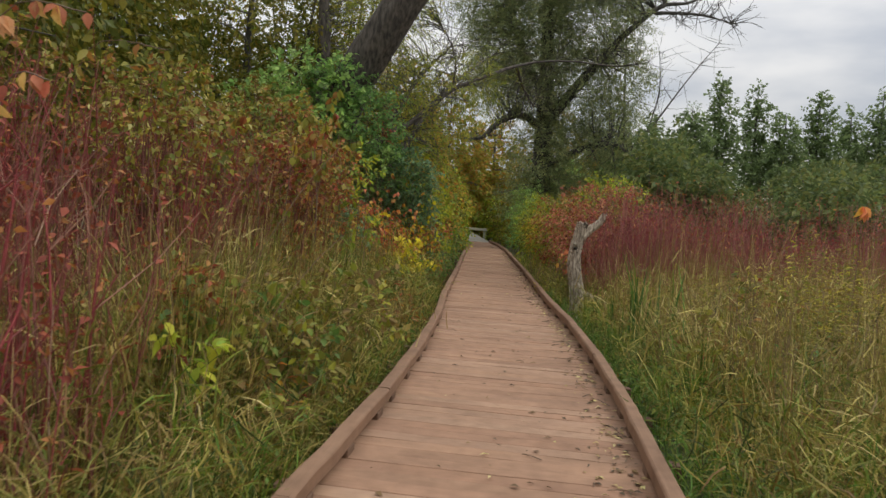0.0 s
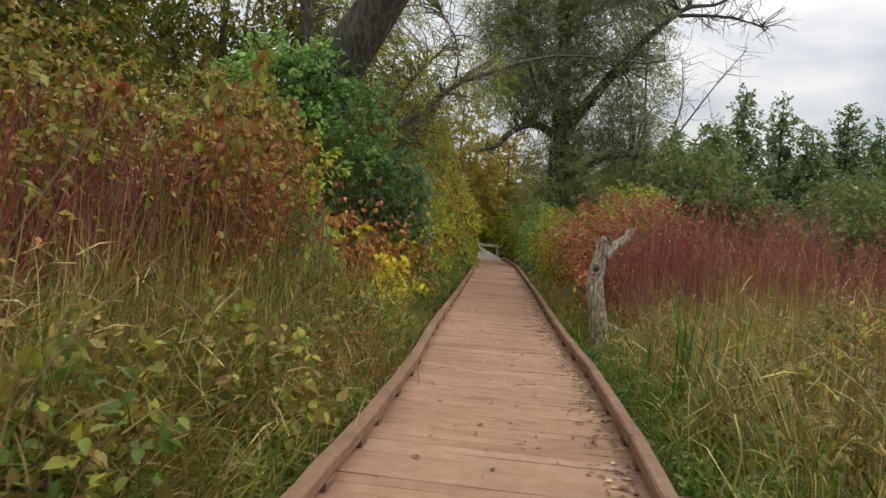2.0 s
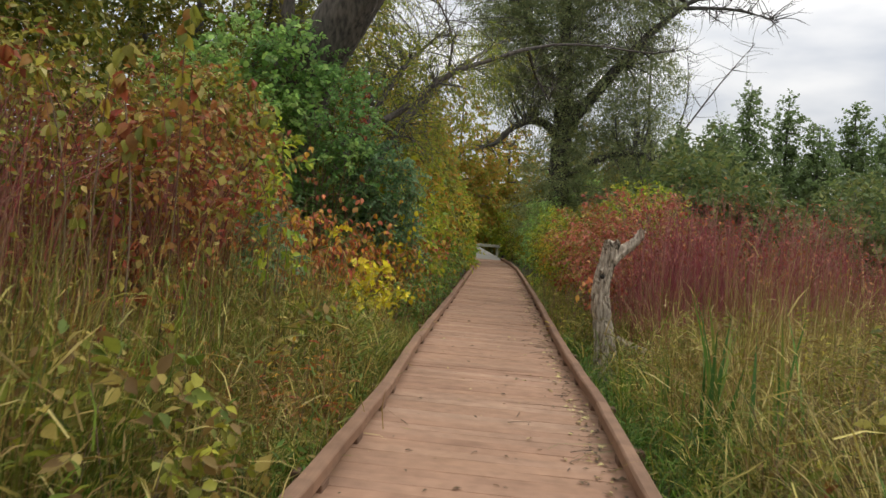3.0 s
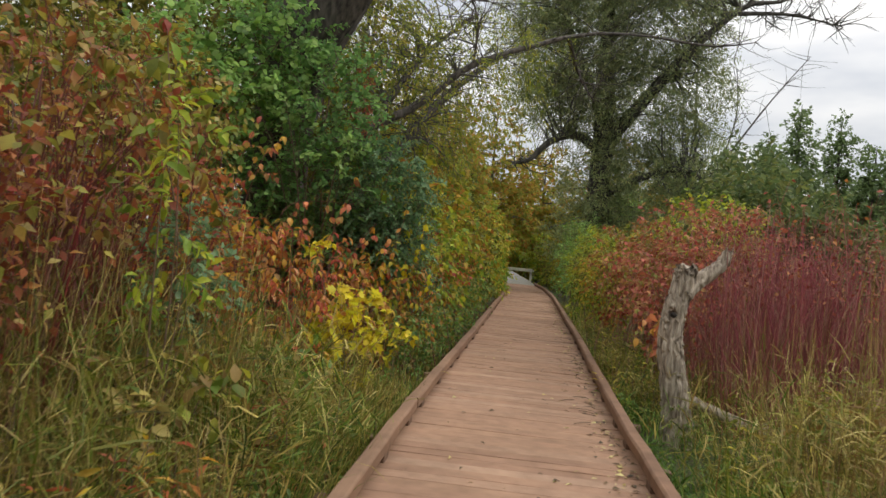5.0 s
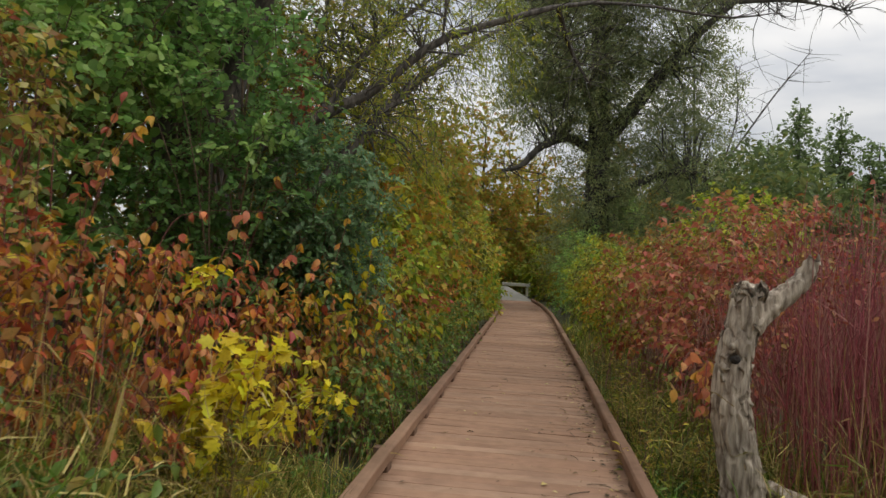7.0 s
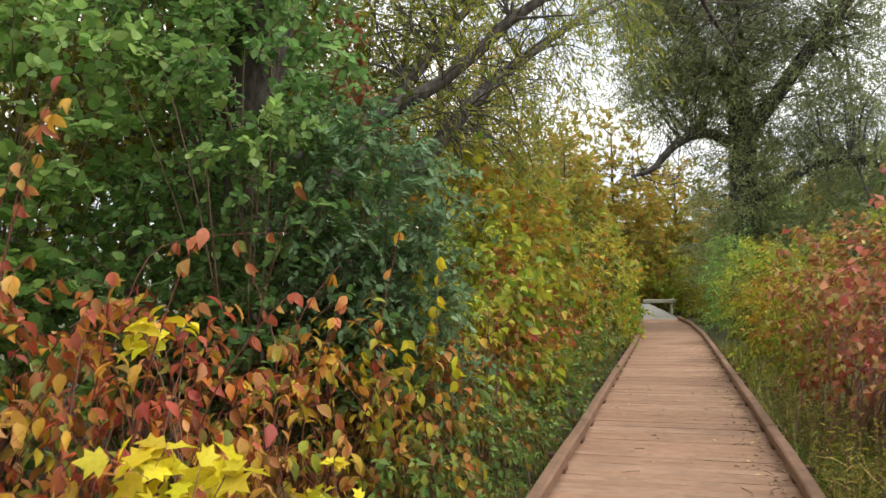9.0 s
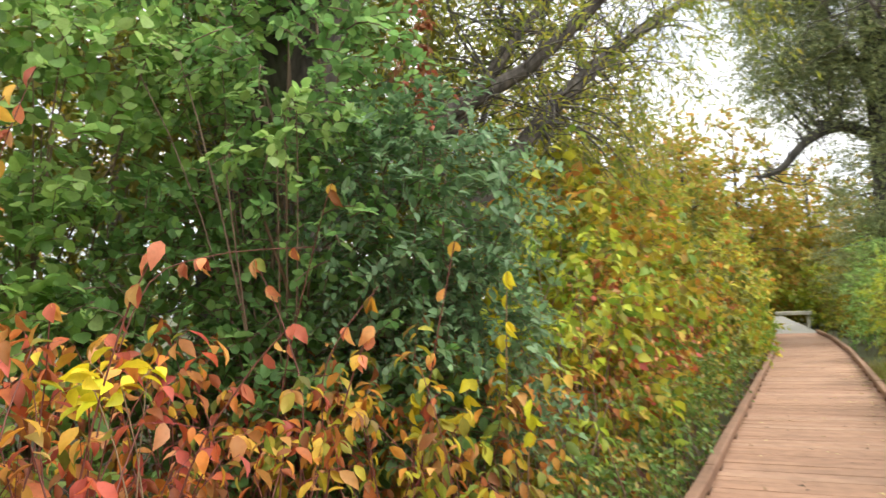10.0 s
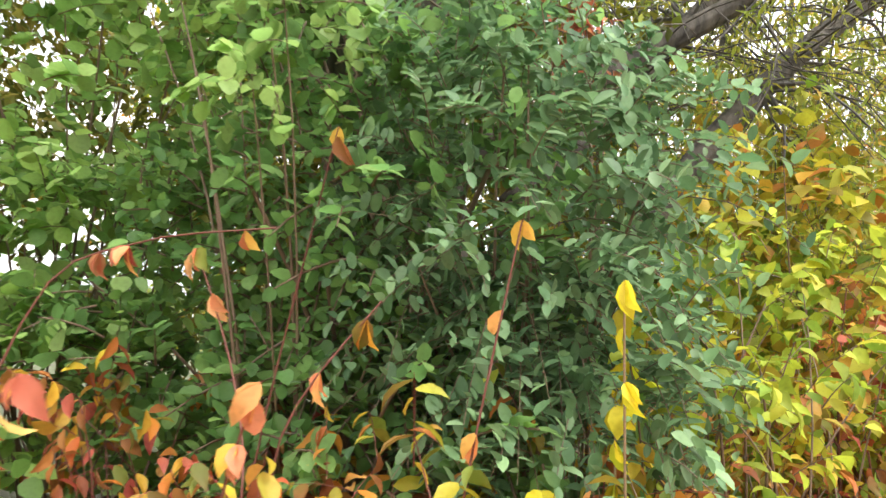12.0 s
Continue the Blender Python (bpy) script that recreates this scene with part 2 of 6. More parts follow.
PEACH = leaf_mat("peach_leaf", [(0.60, 0.30, 0.16), (0.62, 0.24, 0.16), (0.62, 0.36, 0.12), (0.55, 0.20, 0.16), (0.64, 0.40, 0.10)], None, 0.4, blotch=0.8)
PINK = leaf_mat("pink_leaf", [(0.36, 0.085, 0.095), (0.44, 0.18, 0.16), (0.30, 0.07, 0.075), (0.40, 0.22, 0.13), (0.46, 0.14, 0.14), (0.24, 0.08, 0.07), (0.22, 0.16, 0.06)], [(0.34, 0.22, 0.10), (0.36, 0.11, 0.11), (0.27, 0.07, 0.08), (0.20, 0.19, 0.06)], 0.4)
CORAL = leaf_mat("coral_leaf", [(0.48, 0.17, 0.13), (0.54, 0.28, 0.20), (0.42, 0.12, 0.11), (0.54, 0.34, 0.16)], None, 0.4, blotch=0.6)
YELLOW = leaf_mat("yellow_leaf", [(0.58, 0.50, 0.04), (0.62, 0.55, 0.06), (0.46, 0.46, 0.04), (0.54, 0.42, 0.04)], None, 0.4)
LIME = leaf_mat("lime_leaf", [(0.26, 0.32, 0.05), (0.34, 0.39, 0.06), (0.18, 0.27, 0.05), (0.40, 0.39, 0.06)], None, 0.42)
GREEN = leaf_mat("buckthorn_leaf", [(0.115, 0.225, 0.105), (0.155, 0.28, 0.135), (0.21, 0.345, 0.17), (0.125, 0.24, 0.115), (0.175, 0.30, 0.125)], None, 0.58, 0.42)
GREEN_LIGHT = leaf_mat("light_green_leaf", [(0.18, 0.31, 0.125), (0.25, 0.39, 0.165), (0.34, 0.48, 0.25), (0.17, 0.30, 0.13), (0.29, 0.42, 0.17)], None, 0.58, 0.4)
NETTLE = leaf_mat("kerb_herb_leaf", [(0.09, 0.17, 0.055), (0.13, 0.22, 0.07), (0.17, 0.27, 0.10), (0.10, 0.16, 0.05), (0.20, 0.22, 0.06), (0.22, 0.17, 0.06)], None, 0.42, 0.45)
AMBER = leaf_mat("amber_leaf", [(0.44, 0.29, 0.05), (0.45, 0.20, 0.05), (0.38, 0.33, 0.045), (0.32, 0.10, 0.045), (0.16, 0.21, 0.045), (0.48, 0.26, 0.12), (0.24, 0.22, 0.045), (0.20, 0.08, 0.04)], [(0.38, 0.34, 0.045), (0.20, 0.24, 0.045), (0.44, 0.24, 0.06), (0.34, 0.12, 0.05), (0.11, 0.16, 0.04)], 0.42, blotch=0.8)
FAR_AUTUMN = leaf_mat("far_autumn_leaf", [(0.26, 0.29, 0.07), (0.36, 0.31, 0.07), (0.20, 0.25, 0.075), (0.38, 0.21, 0.07), (0.30, 0.26, 0.08)], [(0.40, 0.20, 0.07), (0.24, 0.27, 0.07), (0.34, 0.29, 0.08)], 0.55)
BLUE_GREEN = leaf_mat("blue_green_leaf", [(0.105, 0.185, 0.13), (0.14, 0.23, 0.165), (0.085, 0.16, 0.11), (0.175, 0.27, 0.20)], None, 0.42, 0.45)
OLIVE = leaf_mat("olive_leaf", [(0.095, 0.11, 0.03), (0.14, 0.15, 0.035), (0.20, 0.18, 0.04), (0.08, 0.10, 0.025)], [(0.22, 0.19, 0.04), (0.16, 0.13, 0.035), (0.11, 0.13, 0.035)], 0.4)
HEDGE = leaf_mat("hedge_leaf", [(0.14, 0.23, 0.04), (0.25, 0.31, 0.05), (0.36, 0.35, 0.05), (0.11, 0.19, 0.035), (0.38, 0.25, 0.05), (0.20, 0.28, 0.05)], [(0.46, 0.27, 0.05), (0.42, 0.36, 0.05), (0.17, 0.24, 0.05), (0.42, 0.17, 0.05), (0.32, 0.33, 0.05), (0.26, 0.21, 0.05)], 0.45)
WILLOW = leaf_mat("willow_leaf", [(0.22, 0.265, 0.20), (0.28, 0.315, 0.23), (0.18, 0.22, 0.165), (0.32, 0.33, 0.22)], None, 0.56)
WILLOW_Y = leaf_mat("yellowing_willow_leaf", [(0.22, 0.27, 0.06), (0.30, 0.33, 0.07), (0.38, 0.35, 0.075), (0.16, 0.21, 0.055)], None, 0.55)
FAR_GREEN = leaf_mat("far_shrub_leaf", [(0.10, 0.14, 0.075), (0.14, 0.175, 0.085), (0.18, 0.195, 0.09), (0.085, 0.12, 0.07)], None, 0.45)
# poplar green made paler and greyer, so distance haze is in the colour
HAZY_POPLAR = leaf_mat("hazy_poplar_leaf", [(0.15, 0.21, 0.135), (0.19, 0.25, 0.155), (0.125, 0.175, 0.115)], None, 0.5)
LITTER = leaf_mat("fallen_leaf", [(0.07, 0.045, 0.03), (0.14, 0.085, 0.05), (0.09, 0.055, 0.035), (0.30, 0.23, 0.13), (0.05, 0.035, 0.025), (0.42, 0.36, 0.24)], None, 0.1)

VIBURNUM = leaf_mat("viburnum_leaf", [(0.22, 0.21, 0.05), (0.32, 0.29, 0.075), (0.14, 0.16, 0.04), (0.48, 0.44, 0.26), (0.24, 0.13, 0.05), (0.38, 0.33, 0.07), (0.25, 0.07, 0.05), (0.19, 0.22, 0.055)], [(0.17, 0.18, 0.045), (0.26, 0.23, 0.055), (0.26, 0.12, 0.05), (0.12, 0.14, 0.04)], 0.45)
WOODBINE = leaf_mat("woodbine_leaf", [(0.34, 0.09, 0.08), (0.26, 0.08, 0.06), (0.38, 0.16, 0.12), (0.22, 0.10, 0.06)], None, 0.4)
PALE_GREEN = leaf_mat("pale_green_leaf", [(0.26, 0.38, 0.17), (0.30, 0.42, 0.20), (0.21, 0.34, 0.15)], None, 0.55, 0.4)
RED_STEM = stem_mat("red_stem", [(0.22, 0.03, 0.035), (0.30, 0.05, 0.045), (0.14, 0.04, 0.03), (0.24, 0.08, 0.05), (0.20, 0.035, 0.03)])
CANE_STEM = stem_mat("dogwood_cane", [(0.27, 0.035, 0.04), (0.36, 0.06, 0.06), (0.19, 0.05, 0.04), (0.38, 0.19, 0.12), (0.26, 0.045, 0.045), (0.40, 0.27, 0.17)])
WINE_STEM = stem_mat("wine_stem", [(0.27, 0.045, 0.06), (0.38, 0.08, 0.09), (0.21, 0.045, 0.05), (0.42, 0.22, 0.16), (0.30, 0.055, 0.07), (0.36, 0.13, 0.11)])
BROWN_STEM = stem_mat("brown_stem", [(0.13, 0.085, 0.05), (0.20, 0.13, 0.08), (0.10, 0.065, 0.04)])
TAN_STEM = stem_mat("tan_stem", [(0.34, 0.24, 0.13), (0.24, 0.15, 0.08), (0.44, 0.34, 0.2)])
GREY_TWIG = stem_mat("grey_twig", [(0.10, 0.095, 0.085), (0.16, 0.15, 0.13), (0.07, 0.065, 0.06)])
BARK = bark_mat("willow_bark", (0.035, 0.03, 0.025), (0.15, 0.13, 0.11), 16.0, 0.9)
BARK_FAR = bark_mat("dark_bark", (0.045, 0.042, 0.038), (0.13, 0.12, 0.105), 5.0, 0.6)
DEAD = bark_mat("dead_wood", (0.14, 0.10, 0.07), (0.64, 0.55, 0.44), 30.0, 1.0, (1, 1, 0.2))
# rotten wood taken near black: the hollow's shade is in the colour
ROT_SHADE = bark_mat("shaded_rotten_wood", (0.012, 0.009, 0.007), (0.03, 0.022, 0.016), 40.0, 0.5)
DEAD_GREY = bark_mat("dead_grey_wood", (0.05, 0.047, 0.043), (0.14, 0.13, 0.12), 12.0, 0.6)


# ---- mesh tools ----
def np_mesh(name, V, F):
    """A mesh from arrays of points and of faces with one number of corners."""
    me = bpy.data.meshes.new(name)
    V, F = np.asarray(V, np.float32), np.asarray(F, np.int32)
    n, k = F.shape
    me.vertices.add(len(V))
    me.vertices.foreach_set("co", V.ravel())
    me.loops.add(n * k)
    me.loops.foreach_set("vertex_index", F.ravel())
    me.polygons.add(n)
    me.polygons.foreach_set("loop_start", np.arange(0, n * k, k, dtype=np.int32))
    me.update(calc_edges=True)
    return me


def place(name, me, material, parent=None, label="", kind=""):
    if material is not None and not me.materials:
        me.materials.append(material)
    ob = new(name, me)
    ob.parent = parent
    return tagged(ob, label, kind=kind)


def part(name, bm, material, parent=None, label=""):
    me = bpy.data.meshes.new(name)
    bm.to_mesh(me)
    bm.free()
    return place(name, me, material, parent, label)


def thing(name, base, label, category, group=""):
    e = new(name)
    e.location = base
    e.empty_display_size = 0.2
    return tagged(e, label, category, group)


def smooth(me):
    me.polygons.foreach_set("use_smooth", np.ones(len(me.polygons), dtype=bool))
    return me


def unit(a):
    return a / np.maximum(1e-9, np.linalg.norm(a, axis=-1, keepdims=True))


LEAF = (np.array([(0, 0, 0), (-.5, .42, .10), (0, .45, 0), (.5, .42, .10), (0, 1, -.12)]),
        np.array([(0, 3, 2), (0, 2, 1), (2, 3, 4), (2, 4, 1)]))
LEAF_FINE = (np.array([(0, 0, 0), (-.34, .18, .07), (.34, .18, .07), (-.5, .45, .11), (.5, .45, .11), (-.3, .76, .03), (.3, .76, .03),
                       (0, .18, 0), (0, .45, .01), (0, .76, -.07), (0, 1, -.2)]),
             np.array([(0, 2, 7), (0, 7, 1), (7, 2, 4), (7, 4, 8), (7, 8, 3), (7, 3, 1), (8, 4, 6), (8, 6, 9), (8, 9, 5), (8, 5, 3), (9, 6, 10), (9, 10, 5)]))
LEAF_LOBED = (np.array([(0, 0, 0), (.22, .12, .02), (.52, .28, .08), (.3, .42, .03), (.5, .68, .06), (.2, .66, 0), (0, 1, -.16),
                        (-.2, .66, 0), (-.5, .68, .06), (-.3, .42, .03), (-.52, .28, .08), (-.22, .12, .02), (0, .4, -.02)]),
              np.array([(12, i, i + 1) for i in range(0, 11)] + [(12, 11, 0)]))


LEAF_OVAL = (np.array([(0, 0, 0), (.38, .2, .06), (.5, .54, .09), (0, 1, -.12), (-.5, .54, .09), (-.38, .2, .06), (0, .46, 0)]),
             np.array([(6, 0, 1), (6, 1, 2), (6, 2, 3), (6, 3, 4), (6, 4, 5), (6, 5, 0)]))
BLADE = (np.array([(-.45, 0, 0), (.45, 0, 0), (.5, .5, .05), (-.5, .5, .05), (0, 1, -.14)]), np.array([(0, 1, 2), (0, 2, 3), (3, 2, 4)]))
LEAF_ROUND = (np.array([(0, 0, 0), (.36, .14, .05), (.52, .45, .09), (.36, .8, .03), (0, .98, -.09), (-.36, .8, .03), (-.52, .45, .09), (-.36, .14, .05), (0, .46, -.01)]),
              np.array([(8, i, (i + 1) % 8) for i in range(8)]))
LEAF_FAR = (np.array([(0, 0, 0), (.5, .45, .1), (0, 1, -.1), (-.5, .5, .06)]), np.array([(0, 1, 2), (0, 2, 3)]))


def leaf_arrays(pos, axis, nrm, length, width, shape=LEAF):
    T, F = shape
    y = unit(axis)
    x = unit(np.cross(y, nrm))
    z = np.cross(x, y)
    l, w = length[:, None, None], width[:, None, None]
    V = pos[:, None] + x[:, None] * w * T[None, :, :1] + y[:, None] * l * T[None, :, 1:2] + z[:, None] * l * T[None, :, 2:]
    n, k = len(pos), len(T)
    return V.reshape(-1, 3), (F[None] + (np.arange(n) * k)[:, None, None]).reshape(-1, 3)


def tubes(P, R, sides=4):
    """Tapered tubes along n polylines of K points."""
    P, R = np.asarray(P, float), np.asarray(R, float)
    n, K, _ = P.shape
    d = unit(np.gradient(P, axis=1))
    ref = np.where(np.abs(d[:, :1, 2:]) > 0.9, np.array([[[1.0, 0, 0]]]), np.array([[[0, 0, 1.0]]]))
    u = unit(np.cross(d, np.broadcast_to(ref, d.shape)))
    v = np.cross(d, u)
    a = np.arange(sides) * 2 * np.pi / sides
    V = P[:, :, None] + R[:, :, None, None] * (u[:, :, None] * np.cos(a)[None, None, :, None] + v[:, :, None] * np.sin(a)[None, None, :, None])
    i, j, s = np.meshgrid(np.arange(n), np.arange(K - 1), np.arange(sides), indexing="ij")
    b = (i * K + j) * sides
    s2 = (s + 1) % sides
    F = np.stack([b + s, b + s2, b + sides + s2, b + sides + s], -1).reshape(-1, 4)
    return V.reshape(-1, 3), F


def join(parts):
    Vs, Fs, n = [], [], 0
    for V, F in parts:
        Vs.append(V)
        Fs.append(F + n)
        n += len(V)
    return np.concatenate(Vs), np.concatenate(Fs)


def curve3(a, b, bend, K=6):
    """Curved polylines from points a to points b, pushed aside by bend in the middle."""
    s = np.linspace(0, 1, K)[None, :, None]
    return a[:, None] * (1 - s) + b[:, None] * s + bend[:, None] * (4 * s * (1 - s))


def sprays(rng, O, Dr, Ls, k, leaf_len, leaf_w, droop=0.25, hang=0.5, shape=LEAF, spread=0.9, flat=0.0):
    """Twigs at O along Dr with k leaves each. Gives the twigs' polylines and the leaves."""
    n = len(O)
    s = np.linspace(0, 1, 4)[None, :, None]
    Dr = unit(Dr)
    tw = O[:, None] + Dr[:, None] * Ls[:, None, None] * s
    tw[:, :, 2] -= (droop * Ls)[:, None] * s[:, :, 0] ** 2
    u = (np.arange(k)[None, :] + rng.uniform(0.2, 1.0, (n, k))) / k
    pos = O[:, None] + Dr[:, None] * (Ls[:, None] * u)[:, :, None]
    pos[:, :, 2] -= (droop * Ls)[:, None] * u ** 2
    side = unit(np.cross(Dr, rng.normal(size=(n, 3))))[:, None] * np.where(np.arange(k) % 2, 1, -1)[None, :, None]
    ax = Dr[:, None] * 0.6 + side * spread + rng.normal(0, 0.35, (n, k, 3))
    ax[:, :, 2] -= hang
    nr = rng.normal(0, 0.55 * (1 - flat), (n, k, 3)) + np.array([0, -0.3 * flat, 1.0])
    size = rng.uniform(0.65, 1.25, n * k)
    L = leaf_arrays(pos.reshape(-1, 3), ax.reshape(-1, 3), nr.reshape(-1, 3), leaf_len * size, leaf_w * size * rng.uniform(0.8, 1.15, n * k), shape)
    return tw, L


def in_lobes(rng, lobes, n, inner=0.35):
    """n points in ellipsoids ((x, y, z), (rx, ry, rz)), uneven, with the way outwards."""
    vol = np.array([r[0] * r[1] * r[2] for _, r in lobes]) ** 0.8
    which = rng.choice(len(lobes), n, p=vol / vol.sum())
    C = np.array([c for c, _ in lobes], float)[which]
    R = np.array([r for _, r in lobes], float)[which]
    d = unit(rng.normal(size=(n, 3)))
    bumps = 1 + 0.16 * np.sin(d[:, :1] * 7 + which[:, None] * 2.1) * np.cos(d[:, 1:2] * 6 + which[:, None]) + 0.12 * np.sin(d[:, 2:] * 9 + which[:, None])
    r = rng.uniform(inner ** 3, 1, (n, 1)) ** (1 / 3) * bumps
    return C + d * R * r, unit(d * R)


def bush(name, base, lobes, n, k, spray, leaf_len, leaf_w, leaf, stem, label, category="shrub", group="", stems=40, thick=0.008,
         droop=0.25, hang=0.5, shape=LEAF, inner=0.35, seed=1, foot=0.25, spread=0.9, flat=0.0):
    """A shrub: stems from its foot to the lobes of its crown, twigs and leaves. Lobes are in world coordinates."""
    rng = np.random.RandomState(seed)
    base = np.array(base, float)
    e = thing(name, base, label, category, group)
    O, out = in_lobes(rng, [(np.array(c) - base, r) for c, r in lobes], n, inner)
    O[:, 2] = np.maximum(O[:, 2], 0.05)
    Dr = unit(out * 0.8 + rng.normal(0, 0.5, (n, 3)) + np.array([0, 0, 0.25]))
    tw, L = sprays(rng, O, Dr, spray * rng.uniform(0.6, 1.3, n), k, leaf_len, leaf_w, droop, hang, shape, spread, flat)
    pick = rng.choice(n, min(stems, n), replace=False)
    b = O[pick] + Dr[pick] * spray * 0.3
    a = np.concatenate([rng.normal(0, foot, (len(pick), 2)), np.full((len(pick), 1), -0.06)], 1)
    bend = np.concatenate([(a - b)[:, :2] * 0.12 + rng.normal(0, 0.06, (len(pick), 2)), np.abs(b[:, 2:]) * 0.06], 1)
    P = curve3(a, b, bend, 7)
    R = thick * rng.uniform(0.6, 1.3, (len(pick), 1)) * np.linspace(1.2, 0.35, 7)[None]
    if len(pick) <= 14 or (shape is not LEAF_FAR and len(pick) <= 90):
        for i in range(len(pick)):
            place("stem", np_mesh("stem", *tubes(P[i:i + 1], R[i:i + 1], 6)), stem, e)
    else:
        place("stem_cluster", np_mesh("stem_cluster", *tubes(P, R, 5)), stem, e, kind="stuff")
    if shape is not LEAF_FAR:
        place("twig_spray", np_mesh("twig_spray", *tubes(tw, thick * 0.28 * np.linspace(1.2, 0.5, 4)[None].repeat(len(tw), 0), 3)), stem, e, kind="stuff")
    place("foliage", np_mesh("foliage", *L), leaf, e, kind="stuff")
    return e


def canes(name, base, n, height, foot, lean, leaf, stem, label, leaves=6, leaf_len=0.07, seed=1, thick=0.006, group="", forks=3, leaf_low=0.35, toward=(0, 0)):
    """A thicket of upright canes that fork near the top, with a few leaves."""
    rng = np.random.RandomState(seed)
    e = thing(name, base, label, "shrub", group)
    a = np.concatenate([rng.uniform(-foot, foot, (n, 2)), np.full((n, 1), -0.05)], 1)
    h = height * rng.uniform(0.55, 1.08, n)
    tip = a + np.stack([rng.normal(toward[0], lean, n) * h, rng.normal(toward[1], lean, n) * h, h], 1)
    bend = np.concatenate([rng.normal(0, 0.07, (n, 2)), np.zeros((n, 1))], 1)
    P = curve3(a, tip, bend, 6)
    meshes = [tubes(P, thick * rng.uniform(0.6, 1.3, (n, 1)) * np.linspace(1.2, 0.4, 6)[None], 3)]
    tips, ways = [P[:, -1]], [unit(P[:, -1] - P[:, -3])]
    for f in range(forks):
        s = rng.uniform(0.35, 0.9, n)
        i = np.clip((s * 5).astype(int), 0, 4)
        root = P[np.arange(n), i]
        way = unit(unit(P[:, -1] - P[:, 0]) + rng.normal(0, 0.42, (n, 3)))
        end = root + way * (h * rng.uniform(0.15, 0.4, n))[:, None]
        Q = curve3(root, end, np.concatenate([rng.normal(0, 0.03, (n, 2)), np.zeros((n, 1))], 1), 3)
        meshes.append(tubes(Q, thick * 0.55 * rng.uniform(0.6, 1.2, (n, 1)) * np.linspace(1, 0.4, 3)[None], 3))
        tips.append(Q[:, -1])
        ways.append(way)
    place("cane_tangle", np_mesh("cane_tangle", *join(meshes)), stem, e, kind="stuff")
    if leaves:
        O, W = np.concatenate(tips), np.concatenate(ways)
        keep = O[:, 2] > height * leaf_low
        O, W = O[keep], W[keep]
        ln = np.full(len(O), height * 0.14)
        tw, L = sprays(rng, O - W * ln[:, None] * 0.8, W, ln, leaves, leaf_len, leaf_len * 0.55, 0.1, 0.7)
        place("foliage", np_mesh("foliage", *L), leaf, e, kind="stuff")
    return e


def path3(points, n=24):
    """A smooth polyline through points (x, y, z, radius)."""
    p = np.array(points, float)
    t = np.linspace(0, len(p) - 1, n)
    out = []
    for u in t:
        i = min(int(u), len(p) - 2)
        f = u - i
        p0, p1, p2, p3 = p[max(0, i - 1)], p[i], p[i + 1], p[min(len(p) - 1, i + 2)]
        out.append(0.5 * (2 * p1 + (p2 - p0) * f + (2 * p0 - 5 * p1 + 4 * p2 - p3) * f * f + (3 * p1 - p0 - 3 * p2 + p3) * f ** 3))
    return np.array(out)


def log_mesh(points, n=24, sides=14, rough=0.12, freq=6.0, seed=0, ridges=9, cap=True):
    """A round timber with uneven, furrowed bark."""
    q = path3(points, n)
    V, F = tubes(q[None, :, :3], np.maximum(q[None, :, 3], 0.001), sides)
    V = V.reshape(n, sides, 3)
    c = q[:, None, :3]
    ang = np.arange(sides) * 2 * np.pi / sides
    for i in range(n):
        for j in range(sides):
            w = noise.noise(Vector(V[i, j]) * freq + Vector((seed * 7.1, 0, 0)))
            w += 0.6 * math.sin(ang[j] * ridges + 2.5 * noise.noise(Vector((q[i, 2] * 3.0, seed, j * 0.7))))
            V[i, j] = c[i, 0] + (V[i, j] - c[i, 0]) * (1 + rough * w)
    V = V.reshape(-1, 3)
    F = [tuple(f) for f in F]
    me = bpy.data.meshes.new("log")
    if cap:
        F.append(tuple(range((n - 1) * sides, n * sides)))
        F.append(tuple(reversed(range(sides))))
    me.from_pydata([tuple(v) for v in V], [], F)
    return smooth(me), q


